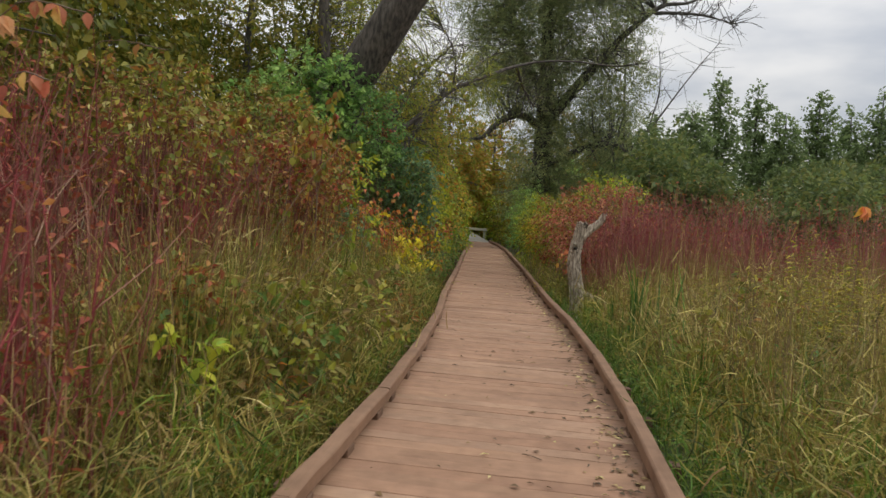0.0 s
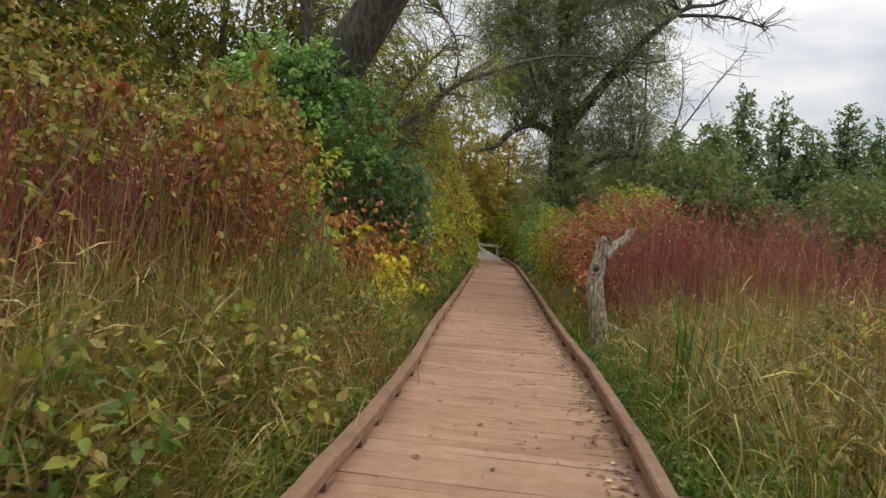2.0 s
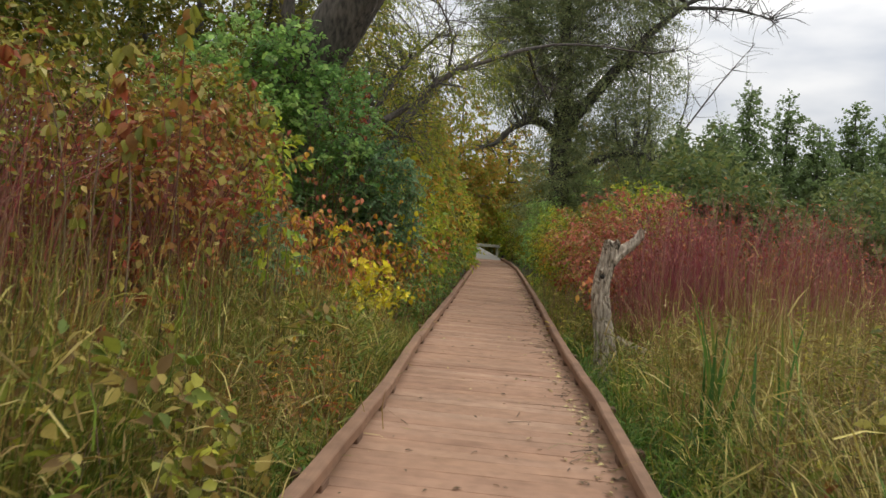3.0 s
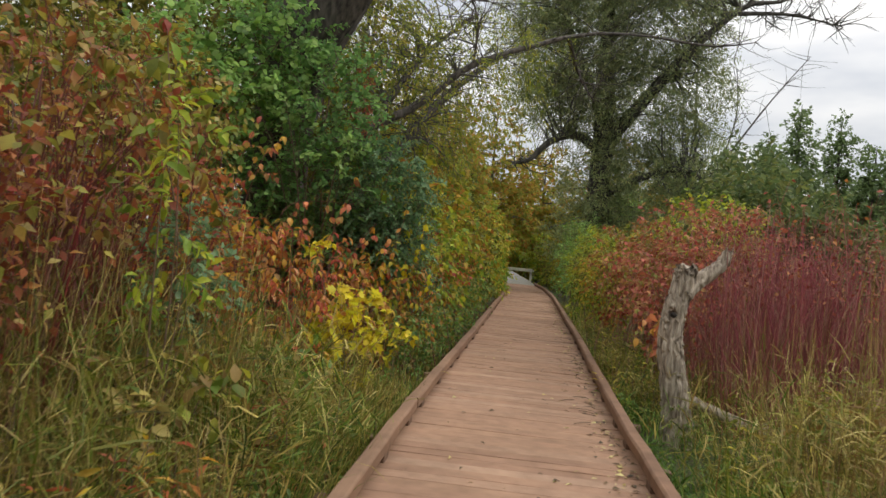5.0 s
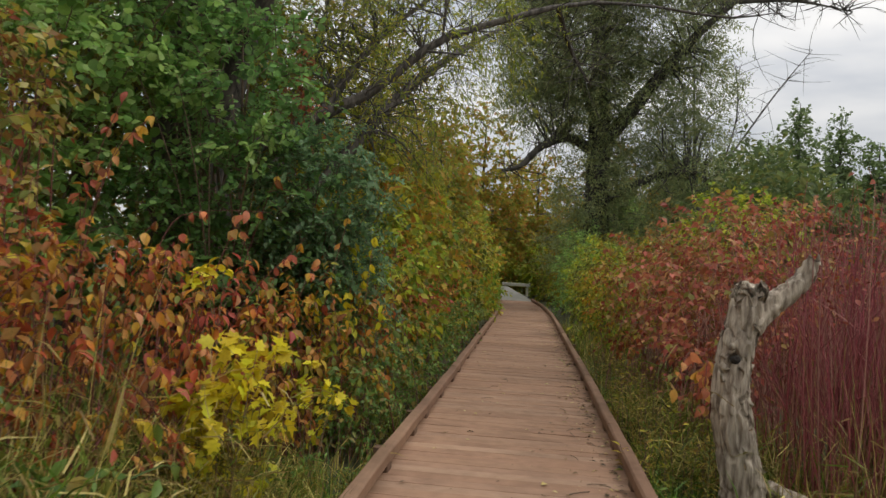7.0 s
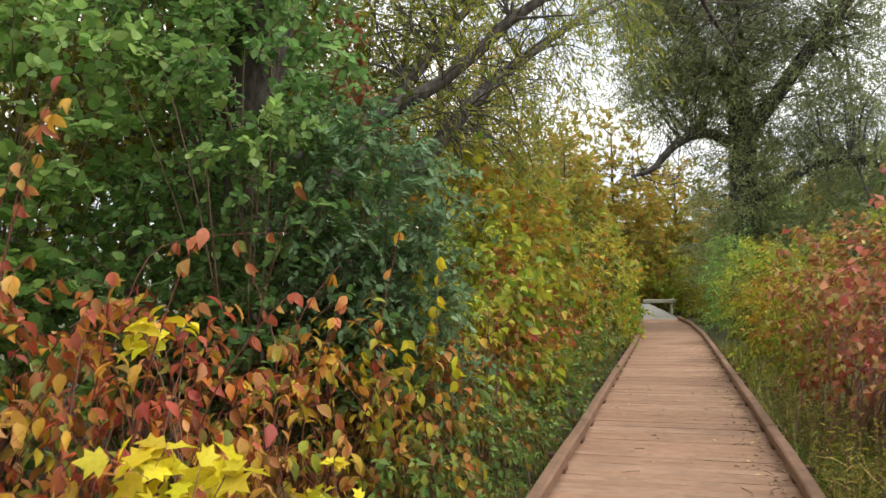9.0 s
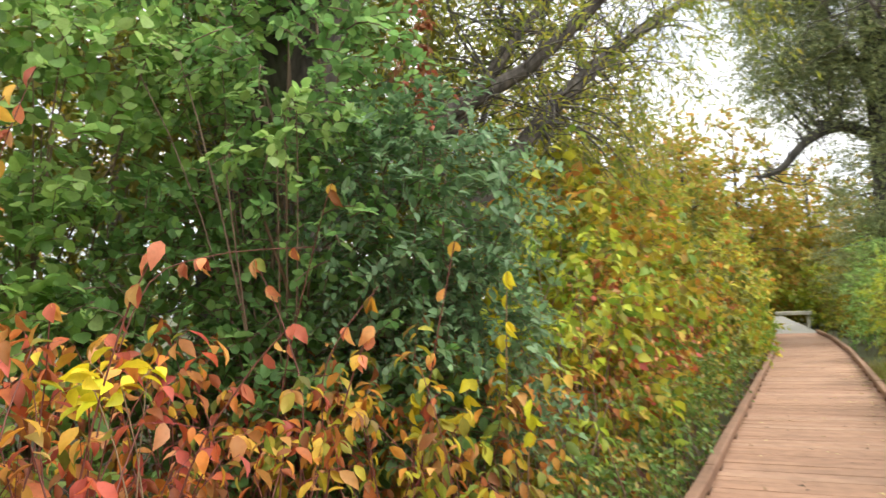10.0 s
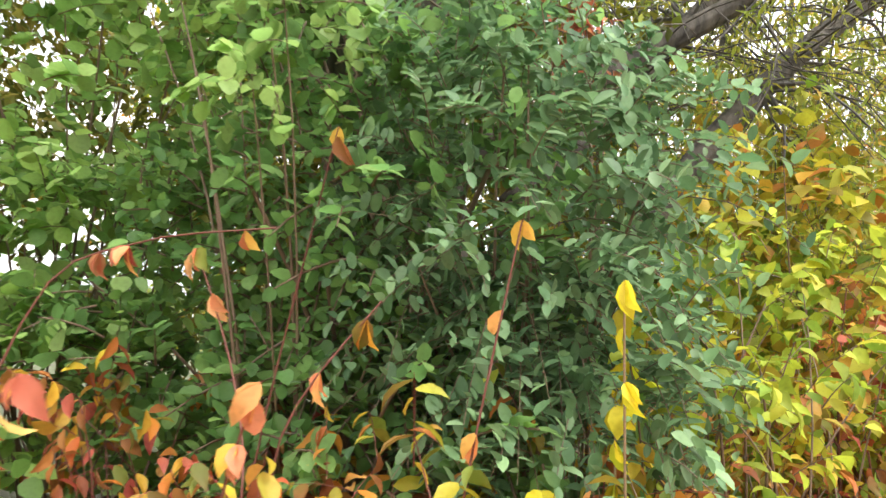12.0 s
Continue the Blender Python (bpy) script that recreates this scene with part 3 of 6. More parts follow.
def tree(name, base, limbs, lobes, n, k, spray, leaf_len, leaf_w, leaf, bark, twig, label, seed=1, droop=0.3, hang=0.5, group="", links=200,
         link_r=0.02, inner=0.2, sides=10, rough=0.10, category="tree", shape=LEAF_FAR, spread=0.9, bare=0, reach=1.2):
    """A tree: limbs[0] is the trunk; all limbs are lists of (x, y, z, radius) in world coordinates."""
    rng = np.random.RandomState(seed)
    base = np.array(base, float)
    e = thing(name, base, label, category, group)
    wood = []
    for i, l in enumerate(limbs):
        l = [(x - base[0], y - base[1], z - base[2], r) for x, y, z, r in l]
        me, q = log_mesh(l, 26 if i == 0 else 18, sides if i == 0 else max(6, sides - 3), rough, 4.0, seed + i)
        place("trunk" if i == 0 else "limb", me, bark, e)
        wood.append(q[len(q) // 4:])
    wood = np.concatenate(wood)
    if bare:
        a = wood[rng.randint(0, len(wood), bare), :3]
        d = unit(rng.normal(0, 1, (bare, 3)) + np.array([0.2, 0, 0.25]))
        ln = reach * rng.uniform(0.35, 1.2, bare)
        P = curve3(a, a + d * ln[:, None], rng.normal(0, 0.09, (bare, 3)) * ln[:, None], 6)
        Q = P[:, 3] + unit(d + rng.normal(0, 0.6, (bare, 3))) * (ln * 0.5)[:, None]
        P2 = curve3(P[:, 3], Q, rng.normal(0, 0.05, (bare, 3)) * ln[:, None], 4)
        r = link_r * 0.6
        place("twig_spray", np_mesh("twig_spray", *join([tubes(P, r * np.linspace(1.2, 0.25, 6)[None].repeat(bare, 0), 4), tubes(P2, r * 0.5 * np.linspace(1.2, 0.3, 4)[None].repeat(bare, 0), 4)])), bark, e, kind="stuff")
    if lobes:
        O, out = in_lobes(rng, [(np.array(c) - base, r) for c, r in lobes], n, inner)
        Dr = unit(out * 0.7 + rng.normal(0, 0.5, (n, 3)) + np.array([0, 0, 0.15 - droop * 0.3]))
        tw, L = sprays(rng, O, Dr, spray * rng.uniform(0.6, 1.3, n), k, leaf_len, leaf_w, droop, hang, shape, spread)
        pick = rng.choice(n, min(links, n), replace=False)
        b = O[pick]
        D = np.linalg.norm(b[:, None] - wood[None, :, :3], axis=2) + np.maximum(0, wood[None, :, 2] - b[:, None, 2]) * 0.6
        a = wood[D.argmin(1), :3]
        ln = np.linalg.norm(b - a, axis=1)
        bend = rng.normal(0, 0.08, (len(pick), 3)) * ln[:, None] + np.array([0, 0, 0.08]) * ln[:, None]
        place("branchwork", np_mesh("branchwork", *tubes(curve3(a, b, bend, 7), link_r * rng.uniform(0.5, 1.5, (len(pick), 1)) * np.linspace(1.2, 0.3, 7)[None], 4)), twig, e, kind="stuff")
        if shape is not LEAF_FAR:
            place("twig_spray", np_mesh("twig_spray", *tubes(tw, link_r * 0.2 * np.linspace(1.2, 0.5, 4)[None].repeat(n, 0), 3)), twig, e, kind="stuff")
        place("crown", np_mesh("crown", *L), leaf, e, kind="stuff")
    return e


def blades(name, area, n, h, w, leaf, label, seed=1, lean=0.45, ground=-0.25, clump=0.85, keep=None, tuft=55):
    """Grass: bent, tapering blades over area (x0, y0, x1, y1); keep(x, y) drops what lies outside."""
    rng = np.random.RandomState(seed)
    x0, y0, x1, y1 = area
    m = max(4, n // tuft)
    C = np.stack([rng.uniform(x0, x1, m), rng.uniform(y0, y1, m)], 1)
    which = rng.randint(0, m, n)
    loose = rng.rand(n) > clump
    P = np.where(loose[:, None], np.stack([rng.uniform(x0, x1, n), rng.uniform(y0, y1, n)], 1), C[which] + rng.normal(0, 0.11, (n, 2)))
    tall = rng.uniform(0.4, 1.2, m)[which]
    out = P - C[which]
    way = np.where(loose, rng.uniform(0, 6.283, n), np.arctan2(out[:, 1], out[:, 0])) + rng.normal(0, 0.6, n)
    flat = (rng.rand(m) < 0.5)[which] & ~loose
    way = np.where(flat, (rng.uniform(0, 6.283, m))[which] + rng.normal(0, 0.35, n), way)
    if keep is not None:
        ok = np.array([keep(px, py) for px, py in P])
        P, tall, way, flat = P[ok], tall[ok], way[ok], flat[ok]
    n = len(P)
    hh = rng.uniform(h[0], h[1], n) * tall
    ln = np.abs(rng.normal(lean, lean * 0.6, n)) * np.where(flat, 1.5, 1.0)
    ww = rng.uniform(w[0], w[1], n)
    d = np.stack([np.cos(way), np.sin(way), np.zeros(n)], 1)
    tip = P + d[:, :2] * (hh * ln)[:, None]
    over = np.array([abs(q[0] - centre(q[1])) < DECK_HALF - 0.12 for q in tip])
    ln = np.where(over, ln * 0.25, ln)
    s = np.stack([-d[:, 1], d[:, 0], np.zeros(n)], 1)
    base = np.concatenate([P, np.full((n, 1), ground - 0.03)], 1)
    lev = np.array([0, 0.4, 0.75, 1.0])
    V = np.zeros((n, 7, 3))
    for i, u in enumerate(lev):
        c = base + d * (hh * np.minimum(ln, 1.3) * 0.75 * u ** 1.7)[:, None] + np.array([0, 0, 1.0]) * (hh * (u - np.minimum(0.95, 0.46 * ln) * u ** 2.4))[:, None]
        half = s * (ww * 0.5 * (1 - 0.75 * u ** 1.5))[:, None]
        if i < 3:
            V[:, 2 * i], V[:, 2 * i + 1] = c - half, c + half
        else:
            V[:, 6] = c
    T = np.array([(0, 1, 3), (0, 3, 2), (2, 3, 5), (2, 5, 4), (4, 5, 6)])
    F = (T[None] + (np.arange(n) * 7)[:, None, None]).reshape(-1, 3)
    return tagged(place(name, np_mesh(name, V.reshape(-1, 3), F), leaf), label, "grass", kind="stuff")


# ---- plan ----
STATIONS = [(-6.0, -0.95), (-3.0, -0.55), (0.0, -0.13), (3.0, 0.27), (5.0, 0.52), (7.0, 0.71), (9.3, 0.86), (12.0, 0.95), (15.0, 1.11),
            (18.0, 1.27), (22.0, 1.46), (27.0, 1.70), (32.0, 1.92), (38.0, 2.02), (43.0, 1.9)]
DECK_HALF = 0.88
GROUND = -0.25


def centre(y):
    return float(np.interp(y, [s[0] for s in STATIONS], [s[1] for s in STATIONS]))


def off_deck(x, y):
    return abs(x - centre(y)) > DECK_HALF + 0.06


# ---- ground ----
gx = np.concatenate([-np.geomspace(2500, 14, 14), np.linspace(-12, 14, 80), np.geomspace(16, 2500, 14)])
gy = np.concatenate([-np.geomspace(2500, 8, 12), np.linspace(-6, 50, 130), np.geomspace(54, 3500, 14)])
X, Y = np.meshgrid(gx, gy)
Z = GROUND + 0.05 * np.sin(X * 1.9 + np.cos(Y * 0.7) * 2) * np.sin(Y * 1.3 + 0.4 * X) - 0.05
Z = np.where(np.hypot(X, Y) > 60, GROUND - 0.1, Z)
gi = np.arange(len(gy) - 1)[:, None] * len(gx) + np.arange(len(gx) - 1)[None]
ground = place("ground", smooth(np_mesh("ground", np.stack([X, Y, Z], -1).reshape(-1, 3), np.stack([gi, gi + 1, gi + len(gx) + 1, gi + len(gx)], -1).reshape(-1, 4))), SOIL)
tagged(ground, "dark damp marsh soil under grass and leaf litter", "ground", kind="structure")


# ---- boardwalk ----
boardwalk = thing("boardwalk", (0, 0, 0), "weathered reddish-brown timber boardwalk with low kerb rails", "boardwalk")


def plank_mesh(v):
    """A plank across the deck: chamfered, slightly cupped, with uneven ends."""
    rng = np.random.RandomState(40 + v)
    half, w, d, c = DECK_HALF, 0.0682, 0.038, 0.0016
    prof = [(-w, -d), (w, -d), (w, -c), (w - c, 0.0), (-w + c, 0.0), (-w, -c)]
    xs = [-half + rng.uniform(-0.012, 0.008), -0.45, 0.0, 0.45, half + rng.uniform(-0.008, 0.012)]
    V, F = [], []
    for i, x in enumerate(xs):
        dz = rng.uniform(-0.0025, 0.0025)
        dy = rng.uniform(-0.002, 0.002)
        V += [(x, y + dy, z + dz) for y, z in prof]
        if i:
            a, b = (i - 1) * 6, i * 6
            F += [(a + j, a + (j + 1) % 6, b + (j + 1) % 6, b + j) for j in range(6)]
    F += [(5, 4, 3, 2, 1, 0), tuple(24 + j for j in range(6))]
    me = bpy.data.meshes.new("plank")
    me.from_pydata(V, [], F)
    me.materials.append(PLANK)
    return me


def rail_mesh(length, v):
    """A kerb timber with worn, rounded edges."""
    rng = np.random.RandomState(70 + v)
    h, r = 0.046, 0.014
    prof = [(-h, -h + r), (-h + r, -h), (h - r, -h), (h, -h + r), (h, h - r), (h - r * 0.4, h - r * 0.4), (h - r, h), (-h + r, h), (-h + r * 0.4, h - r * 0.4), (-h, h - r)]
    n, k = 7, len(prof)
    V, F = [], []
    for i in range(n):
        y = length * (i / (n - 1) - 0.5)
        ox, oz = rng.uniform(-0.004, 0.004, 2)
        V += [(x * rng.uniform(0.95, 1.04) + ox, y, z * rng.uniform(0.96, 1.03) + oz) for x, z in prof]
        if i:
            a, b = (i - 1) * k, i * k
            F += [(a + j, b + j, b + (j + 1) % k, a + (j + 1) % k) for j in range(k)]
    F += [tuple(range(k)), tuple(reversed(range((n - 1) * k, n * k)))]
    me = bpy.data.meshes.new("kerb_rail")
    me.from_pydata(V, [], F)
    me.materials.append(RAIL)
    return me


def box_bm(sx, sy, sz, bevel=0.006):
    bm = bmesh.new()
    bmesh.ops.create_cube(bm, size=1.0, matrix=Matrix.Diagonal((sx, sy, sz, 1)))
    bmesh.ops.bevel(bm, geom=bm.edges[:], offset=bevel, segments=1, affect="EDGES")
    return bm


def mesh_of(name, bm, material):
    me = bpy.data.meshes.new(name)
    bm.to_mesh(me)
    bm.free()
    me.materials.append(material)
    return me


# kerb rails, in straight lengths from station to station, on spacer blocks; cross beams stick out below
block_me = mesh_of("spacer_block", box_bm(0.085, 0.15, 0.05), BEAM)
beam_me = mesh_of("cross_beam", box_bm(2.12, 0.095, 0.15), BEAM)
post_me = mesh_of("post", box_bm(0.10, 0.10, 0.5), BEAM)
cut = [s for s in STATIONS]
for i in range(len(cut) - 1):
    (ya, xa), (yb, xb) = cut[i], cut[i + 1]
    pieces = max(1, round(math.hypot(yb - ya, xb - xa) / 3.0))
    for p in range(pieces):
        y0, y1 = ya + (yb - ya) * p / pieces, ya + (yb - ya) * (p + 1) / pieces
        x0, x1 = centre(y0), centre(y1)
        ln = math.hypot(y1 - y0, x1 - x0)
        turn = -math.degrees(math.atan2(x1 - x0, y1 - y0))
        for s in (-1, 1):
            off = s * (DECK_HALF - 0.045)
            ob = place("kerb_rail", rail_mesh(ln - 0.006, i * 7 + p * 3 + s), None, boardwalk)
            ob.matrix_local = pose((x0 + x1) / 2 + off, (y0 + y1) / 2, 0.089, 0, 0, turn)
            for u in (0.12, 0.5, 0.88):
                ob = place("spacer_block", block_me, None, boardwalk)
                ob.matrix_local = pose(x0 + (x1 - x0) * u + off, y0 + (y1 - y0) * u, 0.02, 0, 0, turn)
        for u in (0.25, 0.75):
            ob = place("cross_beam", beam_me, None, boardwalk)
            ob.matrix_local = pose(x0 + (x1 - x0) * u, y0 + (y1 - y0) * u, -0.115, 0, 0, turn)
            for s in (-1, 1):
                ob = place("post", post_me, None, boardwalk)
                ob.matrix_local = pose(x0 + (x1 - x0) * u + s * 0.78, y0 + (y1 - y0) * u + 0.098, -0.29, 0, 0, turn)

# the deck's far end turns off behind the hedge onto a pale landing
landing = thing("landing", (1.2, 46.0, 0), "pale grey gravel landing at the boardwalk's end", "path")
bm = bmesh.new()
bmesh.ops.create_grid(bm, x_segments=10, y_segments=10, size=1.0, matrix=Matrix.Diagonal((2.4, 3.0, 1, 1)))
for v in bm.verts:
    f = (v.co.y + 3) / 6
    v.co.z = 0.085 * (v.co.y + 3) + 0.02 * noise.noise(v.co * 1.5)
    v.co.x = v.co.x * (0.42 - 0.16 * f) + 0.65 - 0.75 * f
bmesh.ops.solidify(bm, geom=bm.faces[:], thickness=0.3)
part("surface", bm, GRAVEL, landing)
# bench-like slab added for a bright bar; its brightness is in the pale timber
end_slab = thing("bench", (2.2, 49.6, -0.1), "pale plank slab on two posts, added for a bright bar", "bench")
b_me = part("seat", box_bm(1.5, 0.5, 0.16), PALE, end_slab)
b_me.location = (0, 0, 0.72)
for s in (-0.6, 0.6):
    l_me = part("leg", box_bm(0.12, 0.4, 0.74), PALE, end_slab)
    l_me.location = (s, 0, 0.27)

# ---- dead stump beside the boardwalk ----
stump = thing("dead_stump", (2.45, 13.3, GROUND), "grey weathered dead tree stump with peeling bark", "stump")
def furrow(me, depth, cells=15.0, long=5.0, seed=0.0):
    """Bark plates: narrow cracks pressed in between long cells."""
    for v in me.vertices:
        p = Vector((v.co.x * cells + seed, v.co.y * cells, v.co.z * long + 0.6 * noise.noise(v.co * 6)))
        d = noise.voronoi(p)[0]
        n = v.normal.copy()
        v.co -= n * depth * max(0.0, 1.0 - (d[1] - d[0]) / 0.28)
        v.co += n * 0.006 * noise.noise(p * 2.3)


me, q = log_mesh([(0.08, 0.0, -0.1, 0.175), (0.06, 0.0, 0.12, 0.15), (0.01, 0.0, 0.45, 0.132), (-0.07, 0.0, 0.85, 0.122), (-0.06, 0.02, 1.15, 0.112), (0.0, 0.02, 1.45, 0.105), (0.02, 0.02, 1.62, 0.085)], 150, 84, 0.035, 7.0, 3, 5)
furrow(me, 0.03)
knot = Vector((-0.085, -0.10, 1.17))
for v in me.vertices:
    d = Vector(((v.co.x - knot.x), (v.co.y - knot.y) * 0.3, (v.co.z - knot.z) * 1.25)).length
    if d < 0.036 and v.co.y < 0.0:
        v.co.y += 0.10 * (1 - (d / 0.036) ** 4)
    if v.co.z > 1.5:
        v.co.z += 0.10 * noise.noise(Vector((v.co.x * 22, v.co.y * 22, 4.0)))
place("trunk", me, DEAD, stump)
# a solid plug in the knot, its dark colour standing for shade inside
bm = bmesh.new()
bmesh.ops.create_uvsphere(bm, u_segments=18, v_segments=12, radius=1.0, matrix=Matrix.Diagonal((0.032, 0.022, 0.026, 1)))
for v in bm.verts:
    v.co += v.co.normalized() * 0.006 * noise.noise(v.co * 60)
ob = part("knot_hole_shade", bm, ROT_SHADE, stump, "near-black plug painting the shade inside a rotten knot hole")
ob.location = (-0.088, -0.098, 1.165)
me, q = log_mesh([(0.02, 0.0, 1.36, 0.08), (0.14, 0.02, 1.50, 0.078), (0.27, 0.04, 1.60, 0.068), (0.36, 0.04, 1.70, 0.058), (0.40, 0.04, 1.80, 0.045)], 60, 44, 0.05, 10.0, 5, 5)
furrow(me, 0.014, 18.0, 8.0, 4.0)
for v in me.vertices:
    if v.co.z > 1.72:
        v.co.z += 0.09 * noise.noise(Vector((v.co.x * 26, v.co.y * 26, 9.0)))
place("branch_stub", me, DEAD, stump)

log = thing("fallen_log", (3.0, 13.35, GROUND), "grey fallen branch lying in grass by stump", "log")
me, q = log_mesh([(-0.35, 0.0, 0.36, 0.05), (-0.1, 0.02, 0.27, 0.048), (0.15, -0.03, 0.20, 0.046), (0.4, 0.03, 0.17, 0.04), (0.75, 0.02, 0.09, 0.034), (1.05, 0.2, 0.05, 0.022)], 50, 20, 0.16, 11.0, 8, 5)
place("bole", me, DEAD, log)
me, q = log_mesh([(0.2, 0.0, 0.2, 0.03), (0.4, -0.2, 0.12, 0.024), (0.7, -0.35, 0.06, 0.014)], 16, 10, 0.08, 9.0, 9, 5)
place("side_branch", me, DEAD, log)

# ---- grasses and herbs ----
left_of = lambda d0, d1: (lambda x, y: -d1 < x - centre(y) + DECK_HALF < -d0)
near_stump = lambda x, y: 2.0 < x < 4.2 and 11.9 < y < 13.7
right_of = lambda d0, d1: (lambda x, y: d0 < x - centre(y) - DECK_HALF < d1 and not (near_stump(x, y) and (x * 37.7 + y * 91.3) % 1 < 0.8))
blades("marsh_grass", (-6.0, 0.5, 0.2, 12.0), 17000, (0.35, 0.9), (0.005, 0.011), GRASS_L, "arching green and tan marsh grass", 11, 1.2, keep=left_of(0.08, 3.4))
blades("marsh_grass", (-2.0, 0.5, 0.4, 14.0), 13000, (0.25, 0.5), (0.004, 0.008), GRASS_G, "short fresh green grass along boardwalk edge", 12, 1.3, keep=left_of(0.05, 1.0))
blades("marsh_grass", (-2.0, 7.5, 0.3, 13.0), 9000, (0.35, 0.8), (0.004, 0.009), GRASS_L, "dense arching grass beside kerb", 20, 1.3, keep=left_of(0.05, 1.3))
blades("straw_grass", (-4.0, 3.4, 0.2, 10.0), 6500, (0.5, 1.1), (0.003, 0.007), GRASS_T, "dry straw-coloured grass stems", 13, 0.7, keep=left_of(0.3, 2.6))
blades("marsh_grass", (0.8, 0.5, 9.0, 14.0), 19000, (0.4, 1.1), (0.005, 0.012), GRASS_L, "tangled green and tan marsh grass", 14, 1.1, keep=right_of(0.3, 6.0))
blades("straw_grass", (1.0, 3.6, 9.0, 14.0), 15000, (0.95, 1.8), (0.003, 0.007), GRASS_T, "dry straw-coloured grass and dead stalks", 15, 0.45, keep=right_of(0.7, 6.5))
blades("marsh_grass", (0.8, 0.5, 3.5, 18.0), 17000, (0.25, 0.55), (0.004, 0.008), GRASS_G, "fresh green grass along boardwalk edge", 16, 0.9, keep=right_of(0.05, 0.9))
blades("marsh_grass", (1.5, 14.0, 4.5, 30.0), 12000, (0.3, 0.7), (0.006, 0.012), GRASS_L, "mixed grass under shrubs", 17, 0.5, keep=right_of(0.05, 1.5))
blades("meadow_grass", (5.0, 10.0, 40.0, 40.0), 12000, (0.6, 1.3), (0.03, 0.07), GRASS_T, "tall dry meadow grass", 18, 0.35, keep=right_of(2.5, 60))
blades("marsh_grass", (-4.5, 12.0, 0.2, 19.0), 7000, (0.3, 0.7), (0.006, 0.012), GRASS_L, "thin grass under the shrubs", 19, 0.8, keep=left_of(0.1, 4.5))
blades("straw_grass", (-5.5, 4.5, -0.6, 11.5), 9000, (1.2, 2.05), (0.003, 0.007), GRASS_T, "tall dry grass among dogwood stems", 21, 0.45, keep=left_of(0.9, 4.0))
blades("marsh_grass", (-5.0, 3.5, -0.4, 11.5), 15000, (1.15, 1.95), (0.004, 0.008), GRASS_L, "tall green and tan grass before the dogwoods", 27, 0.55, keep=left_of(0.7, 3.2))
blades("reed", (2.8, 9.5, 9.0, 13.6), 1400, (1.3, 2.3), (0.004, 0.008), GRASS_T, "pale dry reed stalks before red dogwoods", 22, 0.16, clump=0.4, tuft=16, keep=right_of(0.9, 6.0))
blades("sedge_tussock", (1.8, 2.0, 7.5, 12.5), 12000, (0.7, 1.2), (0.004, 0.009), GRASS_G, "large arching green sedge tussocks", 23, 1.25, clump=1.0, tuft=170, keep=right_of(0.25, 5.0))
blades("sedge_tussock", (1.8, 2.0, 7.5, 12.5), 11000, (0.7, 1.35), (0.004, 0.008), GRASS_T, "large lodged tussocks of pale dry sedge", 24, 1.2, clump=1.0, tuft=150, keep=right_of(0.5, 5.0))
blades("sedge_tussock", (-4.5, 2.0, 0.2, 12.0), 10000, (0.6, 1.0), (0.004, 0.009), GRASS_G, "arching green sedge tussocks on the bank", 25, 1.25, clump=1.0, tuft=160, keep=left_of(0.2, 2.6))
blades("sedge_tussock", (-4.5, 2.0, 0.2, 12.0), 9000, (0.6, 1.1), (0.004, 0.008), GRASS_T, "lodged tussocks of tan sedge on the bank", 26, 1.3, clump=1.0, tuft=140, keep=left_of(0.2, 2.8))


def leafy_grass(name, area, n, tall, leaf, label, seed, keep, blade=0.18, k=6):
    """Reed grass: leaning stems with short blades that stand off at all angles."""
    rng = np.random.RandomState(seed)
    x0, y0, x1, y1 = area
    P = np.stack([rng.uniform(x0, x1, n), rng.uniform(y0, y1, n)], 1)
    lump = np.array([0.55 + 0.7 * noise.noise(Vector((a * 1.1, b * 1.1, seed * 1.7))) for a, b in P])
    P, lump = (v[[keep(a, b) and l > 0.22 for (a, b), l in zip(P, lump)]] for v in (P, lump))
    m = len(P)
    wind = np.array([noise.noise_vector(Vector((a * 0.8, b * 0.8, seed))) for a, b in P]) * 0.9
    O = np.concatenate([P, np.full((m, 1), GROUND - 0.02)], 1)
    D = unit(rng.normal(0, 0.28, (m, 3)) + wind * np.array([1, 1, 0]) + np.array([0, 0, 1.0]))
    edge = np.array([abs(a - centre(b)) < DECK_HALF + 0.35 for a, b in P])
    D[edge] = unit(D[edge] * np.array([0.3, 0.6, 1]))
    Ls = tall * np.clip(lump, 0.3, 1.15) * rng.uniform(0.6, 1.1, m)
    tw, L = sprays(rng, O + D * (Ls * 0.15)[:, None], D, Ls * 0.85, k, blade * 1.25, 0.0075, 0.2, 0.1, BLADE, 0.75)
    return tagged(place(name, np_mesh(name, *L), leaf), label, "grass", kind="stuff")


leafy_grass("reed_grass", (-5.0, 1.2, 0.3, 13.5), 10500, 1.2, GRASS_L, "matted green and tan reed grass on the bank", 31, left_of(0.08, 3.0))
leafy_grass("reed_grass", (-5.0, 1.2, 0.3, 13.5), 5200, 1.55, GRASS_T, "withered tan reed grass on the bank", 32, left_of(0.3, 3.2))
leafy_grass("reed_grass", (1.0, 1.2, 9.0, 14.0), 12500, 1.35, GRASS_L, "matted green and tan reed grass in the marsh", 33, right_of(0.3, 6.0))
leafy_grass("reed_grass", (1.0, 1.2, 9.0, 14.0), 8000, 2.0, GRASS_T, "withered tan reed grass in the marsh", 34, right_of(0.8, 6.5))
leafy_grass("reed_grass", (-5.0, 4.6, -0.4, 11.0), 6500, 1.85, GRASS_L, "tall reed grass before the dogwoods", 36, left_of(0.8, 3.2))
